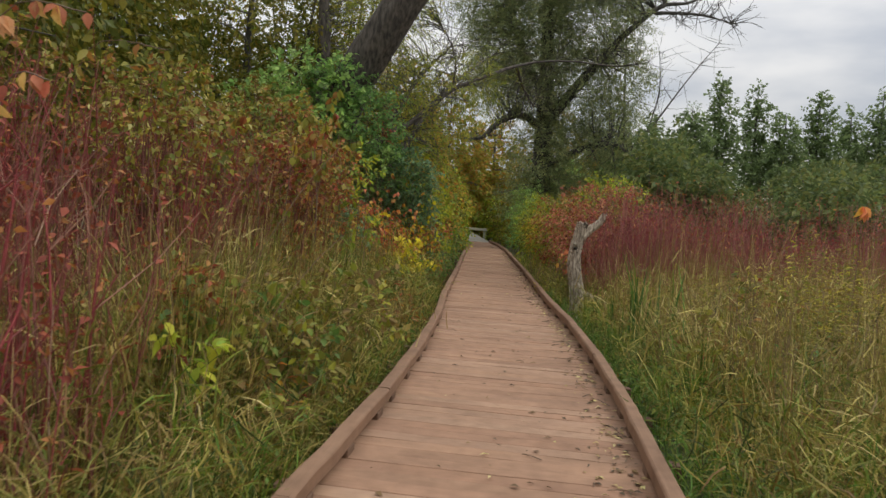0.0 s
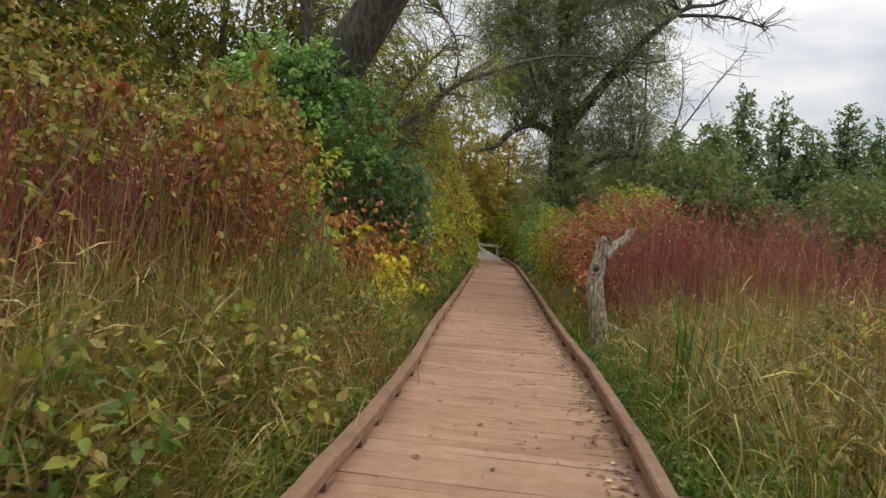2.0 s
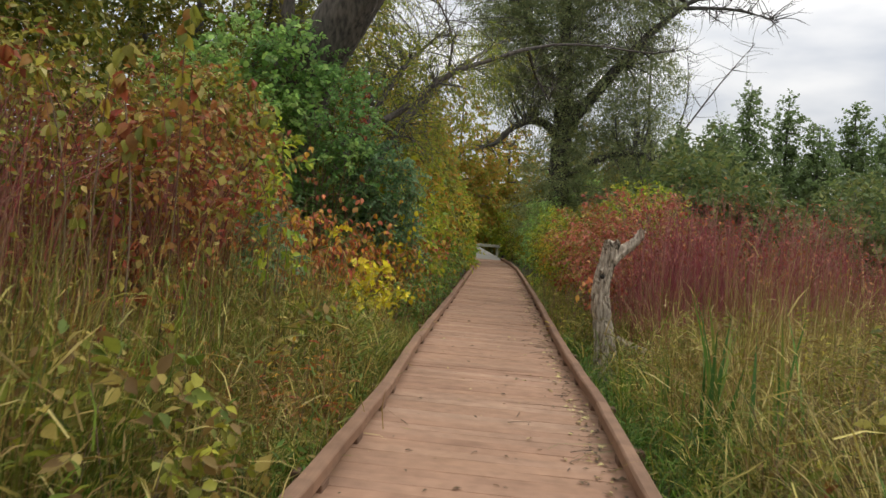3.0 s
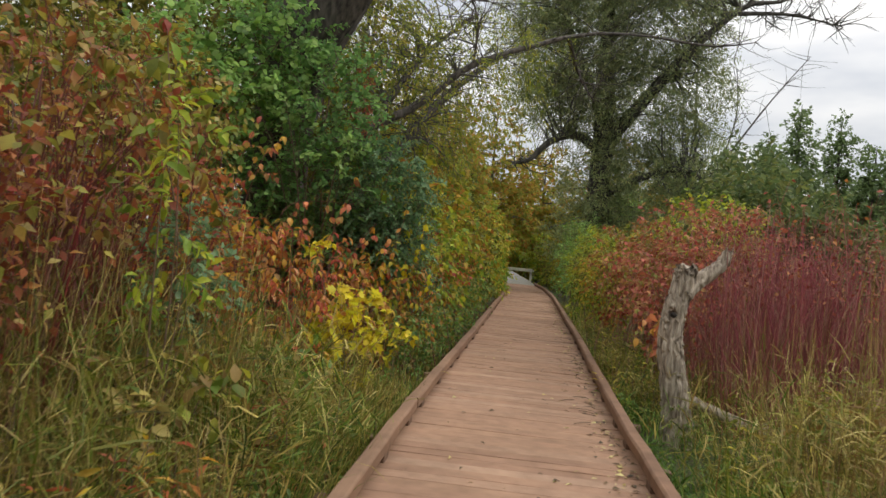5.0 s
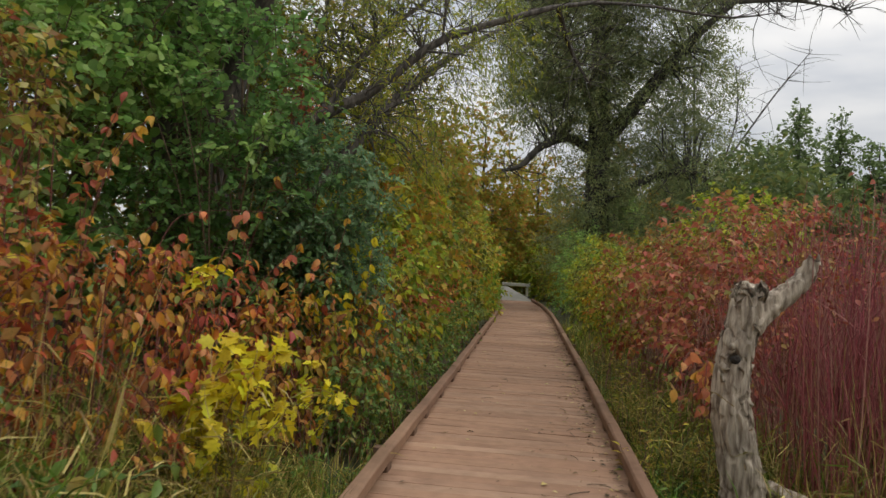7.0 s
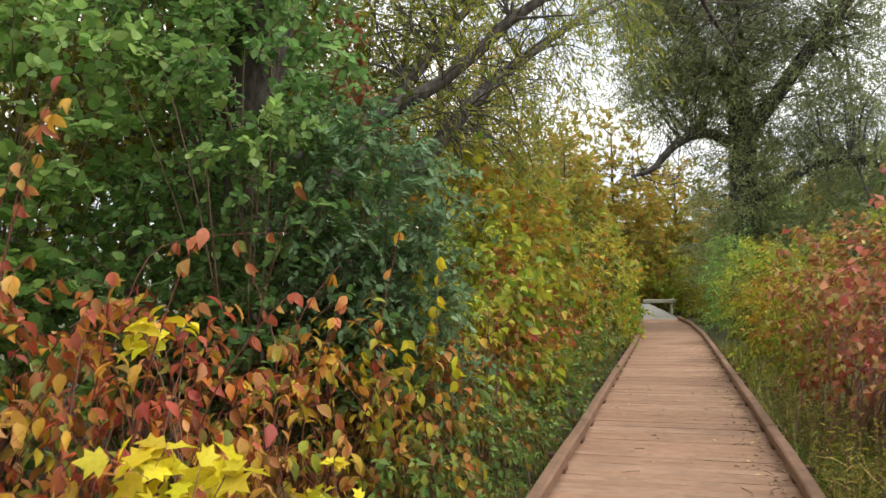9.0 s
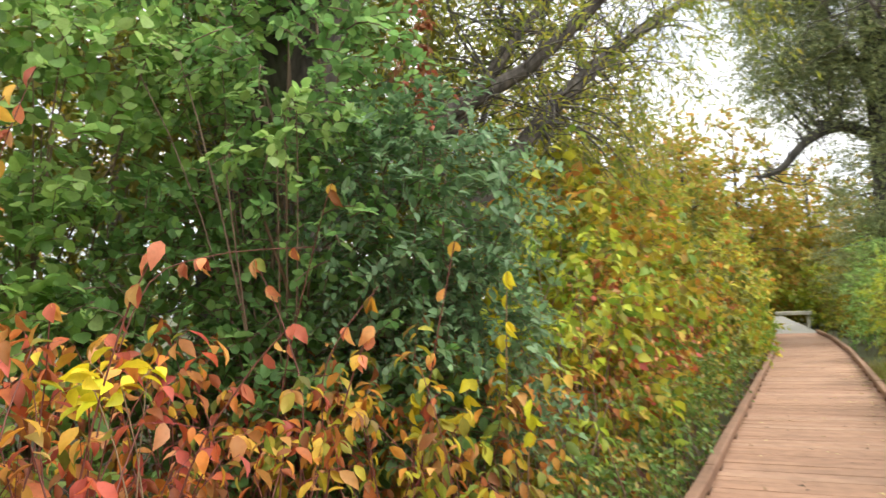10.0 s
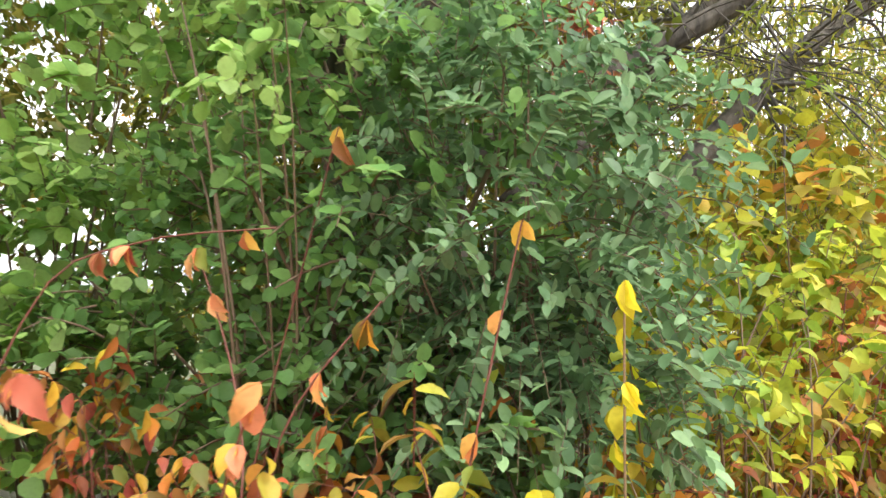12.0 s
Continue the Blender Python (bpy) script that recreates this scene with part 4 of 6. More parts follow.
leafy_grass("reed_grass", (-5.0, 4.6, -0.4, 11.0), 3500, 2.0, GRASS_T, "tall withered reed grass before the dogwoods", 37, left_of(0.9, 3.2))
leafy_grass("reed_grass", (1.6, 14.0, 3.4, 20.0), 2500, 0.9, GRASS_L, "mixed reed grass under the red shrubs", 38, right_of(0.1, 1.3))
leafy_grass("reed_grass", (1.0, 1.2, 4.0, 14.0), 4500, 0.6, GRASS_G, "fresh green grass beside the kerb", 35, right_of(0.06, 1.0), 0.13)


def undergrowth(name, area, n, k, top, leaf, label, seed, keep):
    """Small leafy sprays that fill the bank between the grass blades."""
    rng = np.random.RandomState(seed)
    x0, y0, x1, y1 = area
    P = np.stack([rng.uniform(x0, x1, n), rng.uniform(y0, y1, n)], 1)
    P = P[[keep(a, b) for a, b in P]]
    lump = np.array([0.5 + noise.noise(Vector((a * 1.4, b * 1.4, seed))) for a, b in P])
    O = np.concatenate([P, (GROUND + (0.05 + top * np.clip(lump, 0.1, 1.2) * rng.uniform(0.2, 1.0, len(P))))[:, None]], 1)
    D = unit(rng.normal(0, 1, (len(P), 3)) * np.array([1, 1, 0.5]) + np.array([0, 0, 0.6]))
    tw, L = sprays(rng, O, D, rng.uniform(0.12, 0.28, len(P)), k, 0.06, 0.022, 0.3, 0.3, LEAF_FAR)
    return tagged(place(name, np_mesh(name, *L), leaf), label, "undergrowth", kind="stuff")


undergrowth("bank_herbs", (-5.0, 1.5, 0.2, 13.0), 1500, 7, 0.75, OLIVE, "low mixed green and brown herbs on the bank", 3, left_of(0.15, 3.2))
undergrowth("bank_herbs", (1.5, 1.5, 8.5, 13.5), 1900, 7, 0.85, OLIVE, "low mixed yellow-green herbs in the marsh", 4, right_of(0.35, 6.0))
undergrowth("bank_herbs", (-2.0, 1.5, 0.2, 18.0), 1500, 7, 0.4, NETTLE, "small green leaves along the kerb", 5, left_of(0.08, 1.0))
undergrowth("bank_herbs", (1.0, 1.5, 4.0, 20.0), 1500, 7, 0.4, NETTLE, "small green leaves along the kerb", 6, right_of(0.08, 0.9))


def herbs(name, base, n, height, foot, leaf, stem, label, seed, leaf_len=0.07, per=14):
    """A clump of upright herb stalks with narrow leaves up the stalk."""
    rng = np.random.RandomState(seed)
    e = thing(name, base, label, "plant", "herb clumps")
    a = np.concatenate([rng.uniform(-foot, foot, (n, 2)), np.full((n, 1), -0.04)], 1)
    h = height * rng.uniform(0.6, 1.1, n)
    tip = a + np.stack([rng.normal(0, 0.14, n) * h, rng.normal(0, 0.14, n) * h, h], 1)
    P = curve3(a, tip, rng.normal(0, 0.03, (n, 3)), 5)
    for i in range(n):
        place("stalk", np_mesh("stalk", *tubes(P[i:i + 1], 0.0035 * np.linspace(1.2, 0.5, 5)[None], 4)), stem, e)
    tw, L = sprays(rng, a + (tip - a) * 0.25, tip - a, h * 0.75, per, leaf_len, leaf_len * 0.22, 0.0, 0.5, LEAF, 1.1)
    place("foliage", np_mesh("foliage", *L), leaf, e, kind="stuff")
    return e


herb_at = [(3.4, 4.6, 1.0), (4.3, 5.6, 1.2), (3.0, 6.4, 0.9), (4.9, 6.8, 1.35), (3.9, 7.6, 1.05), (5.6, 7.8, 1.45), (3.1, 8.8, 0.85), (4.6, 9.0, 1.3), (6.4, 9.0, 1.5), (5.4, 10.4, 1.4),
           (4.0, 10.6, 0.95), (7.2, 10.6, 1.3), (3.2, 11.4, 0.85), (6.2, 12.0, 1.25), (2.7, 5.2, 0.75), (3.6, 3.4, 0.95), (5.4, 4.4, 1.1), (8.4, 12.0, 1.3)]
for i, (x, y, h) in enumerate(herb_at):
    if i % 3 == 2:
        herbs("dead_herb", (x, y, GROUND), 26, h * 1.15, 0.34, HERB, TAN_STEM, "brown dead herb stalks with withered leaves", 200 + i, 0.05, 7)
    else:
        herbs("goldenrod", (x, y, GROUND), 28, h * 1.22, 0.36, (GOLD if i % 3 else HERB), TAN_STEM, "yellowing goldenrod clump in marsh grass", 200 + i, 0.085, 28)
for i, (x, y, h) in enumerate([(-1.7, 3.6, 0.7), (-1.4, 5.4, 0.7), (-1.9, 6.6, 0.75), (-1.2, 8.2, 0.7), (-1.0, 10.2, 0.6), (-2.3, 4.8, 0.85)]):
    herbs("goldenrod", (x, y, GROUND), 26, h, 0.4, HERB, BROWN_STEM, "fading herb clump with brown-green leaves", 240 + i, 0.075, 12)
for i, (x, y, h) in enumerate([(2.9, 6.6, 1.15), (3.2, 7.3, 1.2), (2.75, 7.6, 1.0), (3.6, 6.1, 1.2), (-1.5, 6.3, 1.15), (-1.9, 7.4, 1.25), (-1.35, 8.6, 1.0), (-2.3, 5.9, 1.3), (-1.7, 9.6, 1.2), (-2.2, 8.4, 1.35)]):
    herbs("dead_herb", (x, y, GROUND), 30, h, 0.3, DEAD_LEAF, BROWN_STEM, "brown dead herb stalks with withered leaves", 260 + i, 0.045, 9)
for i, (x, y, h) in enumerate([(2.35, 14.3, 0.7), (2.3, 15.4, 0.8), (2.45, 16.6, 0.8), (2.5, 18.0, 0.9), (2.2, 13.9, 0.5)]):
    herbs("goldenrod", (x, y, GROUND), 20, h, 0.3, (GOLD, HERB)[i % 2], BROWN_STEM, "yellow-green herb clump under red shrubs", 280 + i, 0.07, 14)
rngm = np.random.RandomState(66)
for i in range(22):
    y = rngm.uniform(4.0, 11.8)
    x = centre(y) + ((DECK_HALF + rngm.uniform(1.0, 3.6)) if i % 3 == 2 else -(DECK_HALF + rngm.uniform(0.45, 2.3)))
    z, r = rngm.uniform(0.2, 0.6), rngm.uniform(0.22, 0.42)
    kind = i % 6
    bush("bramble", (x, y, GROUND), [((x, y, z), (r, r, 0.3))], 42, 6, 0.18, 0.085, 0.046, (NETTLE, HERB, OLIVE, HERB, DOG_LEAF, VIBURNUM)[kind], BROWN_STEM, ("green", "yellow-brown", "olive", "yellow-brown", "reddish", "olive and tan")[kind] + " broad-leaved bramble in the grass", "shrub", stems=10, thick=0.004, seed=1000 + i, shape=LEAF_OVAL, foot=0.1, group="brambles")
rngh = np.random.RandomState(55)
for i in range(58):
    y = rngh.uniform(2.2, 12.5)
    if i % 2:
        x, hh = centre(y) - DECK_HALF - rngh.uniform(0.35, 2.6), rngh.uniform(0.45, 0.8)
    else:
        x, hh = centre(y) + DECK_HALF + rngh.uniform(0.7, 4.5), rngh.uniform(0.6, 1.0)
    herbs("leafy_herb", (x, y, GROUND), 14, hh, 0.26, (HERB, NETTLE, GOLD, DOG_LEAF, NETTLE, HEDGE, HERB, ORANGE)[i % 8], (TAN_STEM, BROWN_STEM)[i % 2], ("yellowing", "green", "golden", "reddish", "green", "yellow-green", "yellowing", "orange")[i % 8] + " leafy herb among marsh grass", 800 + i, 0.10, 12)


def cattail(base, n, height, seed):
    """A tuft of long, stiff upright leaves."""
    rng = np.random.RandomState(seed)
    e = thing("cattail", base, "green upright cattail leaves beside boardwalk", "plant", "cattails")
    for i in range(n):
        h = height * rng.uniform(0.7, 1.1)
        a, ln, w = rng.uniform(0, 6.28), rng.uniform(0.05, 0.28), rng.uniform(0.014, 0.022)
        bx, by = rng.normal(0, 0.09, 2)
        d = np.array([math.cos(a), math.sin(a), 0])
        s = np.array([-d[1], d[0], 0])
        V, F = [], []
        for j, u in enumerate(np.linspace(0, 1, 7)):
            c = np.array([bx, by, -0.03]) + d * h * ln * u ** 2 + np.array([0, 0, h * (u - 0.1 * ln * u ** 2)])
            hw = s * w * (1 - u ** 3) + s * 0.0008
            V += [c - hw, c + d * 0.004 * (1 - u), c + hw]
            if j:
                k = (j - 1) * 3
                F += [(k, k + 1, k + 4, k + 3), (k + 1, k + 2, k + 5, k + 4)]
        place("blade", np_mesh("blade", np.array(V), np.array(F)), CATTAIL, e)


cattail((2.35, 8.8, GROUND), 13, 1.3, 1)
cattail((2.7, 8.4, GROUND), 9, 1.25, 2)
cattail((2.25, 9.5, GROUND), 7, 0.8, 3)

# ---- red dogwoods on the near bank ----
for i, (x, y, h, tx) in enumerate([(-1.75, 3.1, 1.75, -.12), (-1.9, 4.6, 1.5, -.1), (-1.5, 2.6, 1.2, -.16), (-2.75, 4.6, 2.15, -.02), (-3.3, 5.6, 2.5, .02), (-2.5, 6.3, 2.0, .02), (-3.4, 7.2, 2.6, 0), (-2.5, 7.9, 2.2, .05), (-1.9, 9.2, 2.0, .05), (-2.9, 9.0, 2.5, 0),
                                   (-4.2, 6.2, 2.6, 0), (-4.4, 8.4, 2.8, 0), (-2.3, 10.6, 2.3, .04), (-2.1, 11.2, 1.9, .02), (-3.6, 10.8, 2.7, 0), (-3.2, 3.2, 1.9, -.05), (-3.9, 4.3, 2.3, 0)]):
    canes("red_dogwood", (x - 0.3, y, GROUND), (100 if h > 1.6 else 60), h, 0.6, 0.14, (DOG_DARK if y < 7.5 else DOG_LEAF), CANE_STEM, "red-stemmed dogwood thicket with sparse autumn leaves", (1 if y < 8 else 2), 0.065, 300 + i, 0.0085, "near-bank dogwoods", 3, 0.35, (tx, 0))

# taller leafy shrubs behind them
for i, (x, y, z, r) in enumerate([(-3.3, 8.6, 2.0, 1.0), (-2.1, 10.2, 1.8, 0.8), (-4.6, 7.0, 2.2, 1.1), (-4.2, 11.0, 2.2, 1.2), (-2.3, 11.8, 1.7, 0.9), (-4.8, 4.6, 2.2, 1.0), (-1.75, 9.0, 1.3, 0.45), (-1.75, 11.7, 0.9, 0.5), (-2.7, 6.9, 1.7, 0.5), (-3.1, 12.9, 2.6, 0.8), (-2.5, 12.9, 2.3, 0.5)]):
    bush("viburnum", (x, y, GROUND), [((x, y, z), (r, r * 0.9, 0.75))], (150 if i % 3 else 240), 8, 0.28, 0.08, 0.05, (VIBURNUM, DOG_LEAF, VIBURNUM, VIBURNUM, DOG_LEAF, VIBURNUM, DOG_LEAF, ORANGE, VIBURNUM, VIBURNUM, VIBURNUM)[i], RED_STEM, "autumn-coloured shrub with yellow, green and red leaves", stems=60, seed=330 + i, group="bank shrubs")

# ---- saplings beside the boardwalk ----
bush("maple_sapling", (-0.62, 12.85, GROUND), [((-0.66, 12.8, 0.3), (0.26, 0.24, 0.3)), ((-0.56, 12.9, 0.68), (0.17, 0.17, 0.18))], 62, 5, 0.16, 0.115, 0.105, YELLOW, TAN_STEM, "bright yellow maple sapling beside boardwalk", "sapling", stems=14, thick=0.005, shape=LEAF_LOBED, seed=351, foot=0.05)
bush("maple_sapling", (-0.36, 13.7, GROUND), [((-0.36, 13.7, 0.36), (0.22, 0.22, 0.22))], 16, 5, 0.12, 0.075, 0.07, YELLOW, TAN_STEM, "small yellow maple sapling at boardwalk edge", "sapling", stems=8, thick=0.004, shape=LEAF_LOBED, seed=352, foot=0.05)
bush("ash_sapling", (-1.04, 13.5, GROUND), [((-1.04, 13.5, 1.22), (0.10, 0.10, 0.06))], 7, 5, 0.12, 0.09, 0.055, YELLOW, TAN_STEM, "slender sapling with yellow top leaves", "sapling", stems=3, thick=0.006, shape=LEAF_FINE, seed=353, foot=0.02)
bush("ash_sapling", (-1.15, 10.0, GROUND), [((-1.1, 10.0, 1.3), (0.13, 0.13, 0.4)), ((-1.08, 10.0, 1.85), (0.10, 0.10, 0.25))], 24, 7, 0.22, 0.095, 0.045, LIME, BROWN_STEM, "slender ash sapling with lime-yellow leaflets", "sapling", stems=4, thick=0.006, shape=LEAF_FINE, seed=354, foot=0.04)
bush("ash_sapling", (-1.25, 3.75, GROUND), [((-1.22, 3.75, 0.56), (0.12, 0.12, 0.1))], 6, 5, 0.13, 0.11, 0.05, LIME, TAN_STEM, "young sapling with pale green leaves", "sapling", stems=4, thick=0.004, shape=LEAF_FINE, seed=355, foot=0.02)

# ---- orange and peach shrubs along the kerb ----
for i, (x, y, z, r, h, n) in enumerate([(-1.35, 12.3, 0.75, 0.55, 0.6, 190), (-1.15, 13.5, 0.75, 0.5, 0.6, 210), (-0.75, 14.6, 0.6, 0.5, 0.55, 260), (-0.62, 15.7, 0.6, 0.48, 0.6, 260), (-0.55, 16.8, 0.65, 0.5, 0.7, 260), (-2.0, 13.3, 0.9, 0.6, 0.7, 200), (-0.85, 13.9, 0.4, 0.4, 0.4, 110), (-1.3, 14.85, 0.55, 0.5, 0.5, 170), (-2.0, 14.7, 0.75, 0.55, 0.6, 190), (-0.45, 15.2, 0.75, 0.4, 0.55, 150)]):
    bush("silky_dogwood", (x, y, GROUND), [((x, y, z), (r, 0.62, h))], int(n * (0.48 if i < 4 else 0.55)), 6, 0.26, 0.085, 0.043, (ORANGE, ORANGE, AMBER, AMBER, AMBER, ORANGE, AMBER, ORANGE, ORANGE, AMBER)[i], RED_STEM, "dogwood shrub with orange, peach and yellow leaves", stems=44, thick=0.0055, seed=370 + i, shape=LEAF_FINE, hang=1.2, group="kerb-side dogwoods")
for i, (x, y, z, r, h) in enumerate([(-0.32, 14.9, 0.2, 0.28, 0.35), (-0.22, 16.0, 0.25, 0.3, 0.4), (-0.12, 17.3, 0.3, 0.35, 0.45), (0.0, 19.0, 0.35, 0.4, 0.5), (0.1, 20.8, 0.35, 0.4, 0.5), (0.25, 23.0, 0.4, 0.45, 0.55)]):
    bush("nettle", (x, y, GROUND), [((x, y, z), (r, 0.7, h))], 170, 8, 0.18, 0.06, 0.035, NETTLE, BROWN_STEM, "low green herbs at boardwalk kerb", "plant", stems=30, seed=390 + i, group="kerb herbs", thick=0.004)


def sprig(name, pts, leaves, label, seed, size=0.09, leaf=None, thick=0.0045, stem=None):
    """A long bare twig whose few large leaves are parts of their own; leaves are shares along the twig."""
    rng = np.random.RandomState(seed)
    b = np.array(pts[0][:3])
    e = thing(name, b, label, "twig", "dogwood twigs")
    q = path3([(x - b[0], y - b[1], z - b[2], thick * (1 - 0.6 * i / len(pts))) for i, (x, y, z) in enumerate(pts)], 16)
    V, F = tubes(q[None, :, :3], q[None, :, 3], 6)
    twig = place("twig", np_mesh("twig", V, F), stem or RED_STEM, e)
    for u in leaves:
        p = q[min(15, int(u * 15))][:3]
        for j in range(rng.randint(1, 4)):
            ax = np.array([rng.normal(0, 0.5), rng.normal(0, 0.5), -1.0])
            nr = np.array([rng.normal(0, 0.5), -1.0, rng.normal(0, 0.4)])
            V, F = leaf_arrays(np.array([p]), ax[None], nr[None], np.array([size * rng.uniform(0.75, 1.2)]), np.array([size * 0.55 * rng.uniform(0.8, 1.2)]), LEAF_FINE)
            place("leaf", smooth(np_mesh("leaf", V, F)), leaf or (PEACH, ORANGE, CORAL, PEACH)[rng.randint(4)], twig)
    return e


sprig("dogwood_twig", [(-1.1, 14.4, -0.2), (-1.0, 14.6, 0.7), (-0.95, 14.6, 1.2), (-0.75, 14.75, 1.55)], (0.6, 0.8, 0.95), "red dogwood twig with a few peach leaves", 1)
sprig("dogwood_twig", [(-1.1, 14.4, -0.2), (-1.05, 14.55, 0.9), (-1.15, 14.6, 1.3), (-1.3, 14.55, 1.7)], (0.7, 0.9, 1.0), "red dogwood twig with a few pink leaves", 2)
sprig("dogwood_twig", [(-1.9, 14.0, -0.2), (-1.85, 14.1, 0.8), (-1.75, 14.3, 1.55), (-1.5, 14.47, 1.72), (-1.0, 14.6, 1.74)], (0.72, 0.75, 0.78, 0.98), "long arching red twig with orange leaves", 3)
sprig("dogwood_twig", [(-1.5, 14.7, -0.2), (-1.35, 14.8, 1.0), (-1.15, 14.85, 1.8), (-1.05, 14.85, 2.08)], (0.97, 1.0), "thin twig with hanging yellow-orange leaves", 4, 0.10)
sprig("dogwood_twig", [(-0.7, 14.7, -0.2), (-0.6, 14.8, 0.6), (-0.55, 14.85, 1.1), (-0.42, 14.9, 1.75)], (0.62, 0.75, 0.9, 1.0), "red twig with few pale pink leaves", 5)
sprig("dogwood_twig", [(-1.9, 13.6, -0.2), (-1.8, 13.7, 0.7), (-1.7, 13.9, 1.2), (-1.55, 14.0, 1.45)], (0.4, 0.6, 0.7, 0.8, 0.9, 1.0), "red twig hung with peach leaves", 6, 0.10)
sprig("dogwood_twig", [(-2.1, 13.4, -0.2), (-2.0, 13.5, 0.9), (-2.0, 13.6, 1.6), (-1.9, 13.7, 2.1)], (0.4, 0.55, 0.7, 0.8, 0.9, 1.0), "upright red twig with orange leaves", 7, 0.09)
sprig("maple_shoot", [(-0.45, 15.6, -0.2), (-0.42, 15.55, 0.8), (-0.42, 15.5, 1.25), (-0.45, 15.45, 1.55)], (0.5, 0.62, 0.75, 0.85, 1.0), "thin shoot with bright yellow leaves", 21, 0.12, YELLOW, stem=TAN_STEM)
sprig("maple_shoot", [(-0.8, 15.2, -0.2), (-0.75, 15.15, 0.5), (-0.72, 15.1, 0.8), (-0.7, 15.05, 1.05)], (0.4, 0.6, 0.7, 0.8, 0.9, 1.0), "thin shoot with yellow leaves", 22, 0.12, YELLOW, stem=TAN_STEM)
sprig("dogwood_twig", [(-1.2, 13.3, -0.2), (-1.1, 13.35, 0.8), (-0.95, 13.4, 1.4), (-0.83, 13.45, 1.68)], (0.8, 0.95, 1.0), "arching red twig with large pink leaf", 23, 0.10, CORAL)
sprig("dogwood_twig", [(-2.2, 13.6, -0.2), (-2.15, 13.7, 1.2), (-2.1, 13.8, 2.0), (-1.95, 13.9, 2.55)], (0.5, 0.6, 0.7, 0.8, 0.9, 1.0), "tall red twig with coral leaves", 24, 0.09, CORAL)
sprig("dogwood_twig", [(-2.0, 13.2, -0.2), (-1.9, 13.3, 1.2), (-1.75, 13.4, 2.0), (-1.55, 13.5, 2.3)], (0.5, 0.6, 0.7, 0.8, 0.9, 1.0), "tall red twig with peach leaves", 25, 0.09, PEACH)
sprig("dogwood_twig", [(-1.5, 12.6, -0.2), (-1.45, 12.7, 0.8), (-1.35, 12.8, 1.3), (-1.2, 12.9, 1.55)], (0.5, 0.6, 0.7, 0.8, 0.9, 1.0), "red twig with mixed peach leaves", 26, 0.09)
bush("indigo_bush", (-1.45, 11.0, GROUND), [((-1.4, 10.95, 0.9), (0.32, 0.3, 0.6))], 80, 10, 0.24, 0.06, 0.036, BLUE_GREEN, BROWN_STEM, "slender shrub with blue-green leaves", stems=12, thick=0.006, seed=405, hang=0.2, shape=LEAF_OVAL, foot=0.08, flat=0.3)
sprig("dogwood_twig", [(-1.4, 13.2, -0.2), (-1.35, 13.3, 0.6), (-1.3, 13.4, 1.1), (-1.25, 13.4, 1.5)], (0.4, 0.55, 0.7, 0.8, 0.9, 1.0), "upright red twig with orange and pink leaves", 8, 0.09)

rngv = np.random.RandomState(91)
for i in range(22):
    x, y, top = rngv.uniform(-2.9, -1.3), rngv.uniform(7.2, 11.6), rngv.uniform(1.7, 2.7)
    dx, dy = rngv.uniform(-0.3, 0.6), rngv.uniform(-0.7, 0.2)
    sprig("viburnum_twig", [(x, y, GROUND), (x + 0.05, y, top * 0.55), (x + dx * 0.5, y + dy * 0.5, top * 0.92), (x + dx, y + dy, top)], (0.55, 0.65, 0.74, 0.82, 0.88, 0.94, 1.0), "arching viburnum twig with fading leaves", 900 + i, 0.11, (VIBURNUM, VIBURNUM, DOG_LEAF)[i % 3], 0.006, (BROWN_STEM, RED_STEM)[i % 2])
for i, (x, y, z, dx) in enumerate([(-2.15, 3.6, 2.1, 0.45), (-2.3, 3.9, 2.35, 0.4), (-2.0, 3.4, 1.75, 0.25), (-2.6, 5.4, 2.3, 0.6)]):
    sprig("viburnum_twig", [(x - 0.3, y + 0.3, GROUND), (x - 0.25, y + 0.2, z * 0.6), (x, y, z), (x + dx, y - 0.1, z + 0.02)], (0.6, 0.72, 0.84, 0.93, 1.0), "long viburnum twig with reddish fading leaves", 930 + i, 0.10, (CORAL, VIBURNUM)[i % 2], 0.006, BROWN_STEM)

rngt = np.random.RandomState(17)
for i in range(16):
    x, y = rngt.uniform(-2.7, -1.2), rngt.uniform(4.2, 10.5)
    dx, dy, top = rngt.uniform(-0.9, 0.9), rngt.uniform(-0.6, 0.4), rngt.uniform(1.1, 1.9)
    sprig("dead_twig", [(x, y, GROUND), (x + dx * 0.3, y + dy * 0.3, top * 0.4), (x + dx * 0.7, y + dy * 0.7, top * 0.8), (x + dx, y + dy, top)], ((0.9, 1.0) if i % 3 == 0 else ()), "bare pale twig leaning out of the grass", 960 + i, 0.09, VIBURNUM, 0.004, TAN_STEM)
sprig("dogwood_twig", [(4.6, 8.4, GROUND), (4.6, 8.3, 0.9), (4.55, 8.2, 1.6), (4.5, 8.1, 1.75)], (0.96, 1.0, 1.0, 1.0), "stalk with hanging orange leaves above marsh grass", 980, 0.15, PEACH, 0.005, BROWN_STEM)
sprig("dogwood_twig", [(-0.85, 14.3, -0.2), (-0.75, 14.25, 0.7), (-0.6, 14.2, 1.15), (-0.49, 14.2, 1.38)], (0.8, 0.97, 1.0), "red twig with pink and yellow leaves", 981, 0.085, PEACH)
sprig("dogwood_twig", [(-1.2, 13.6, -0.2), (-1.0, 13.7, 0.8), (-0.8, 13.8, 1.2), (-0.62, 13.85, 1.40)], (0.7, 0.8, 0.9, 1.0), "red twig with peach leaves", 982, 0.075, CORAL)
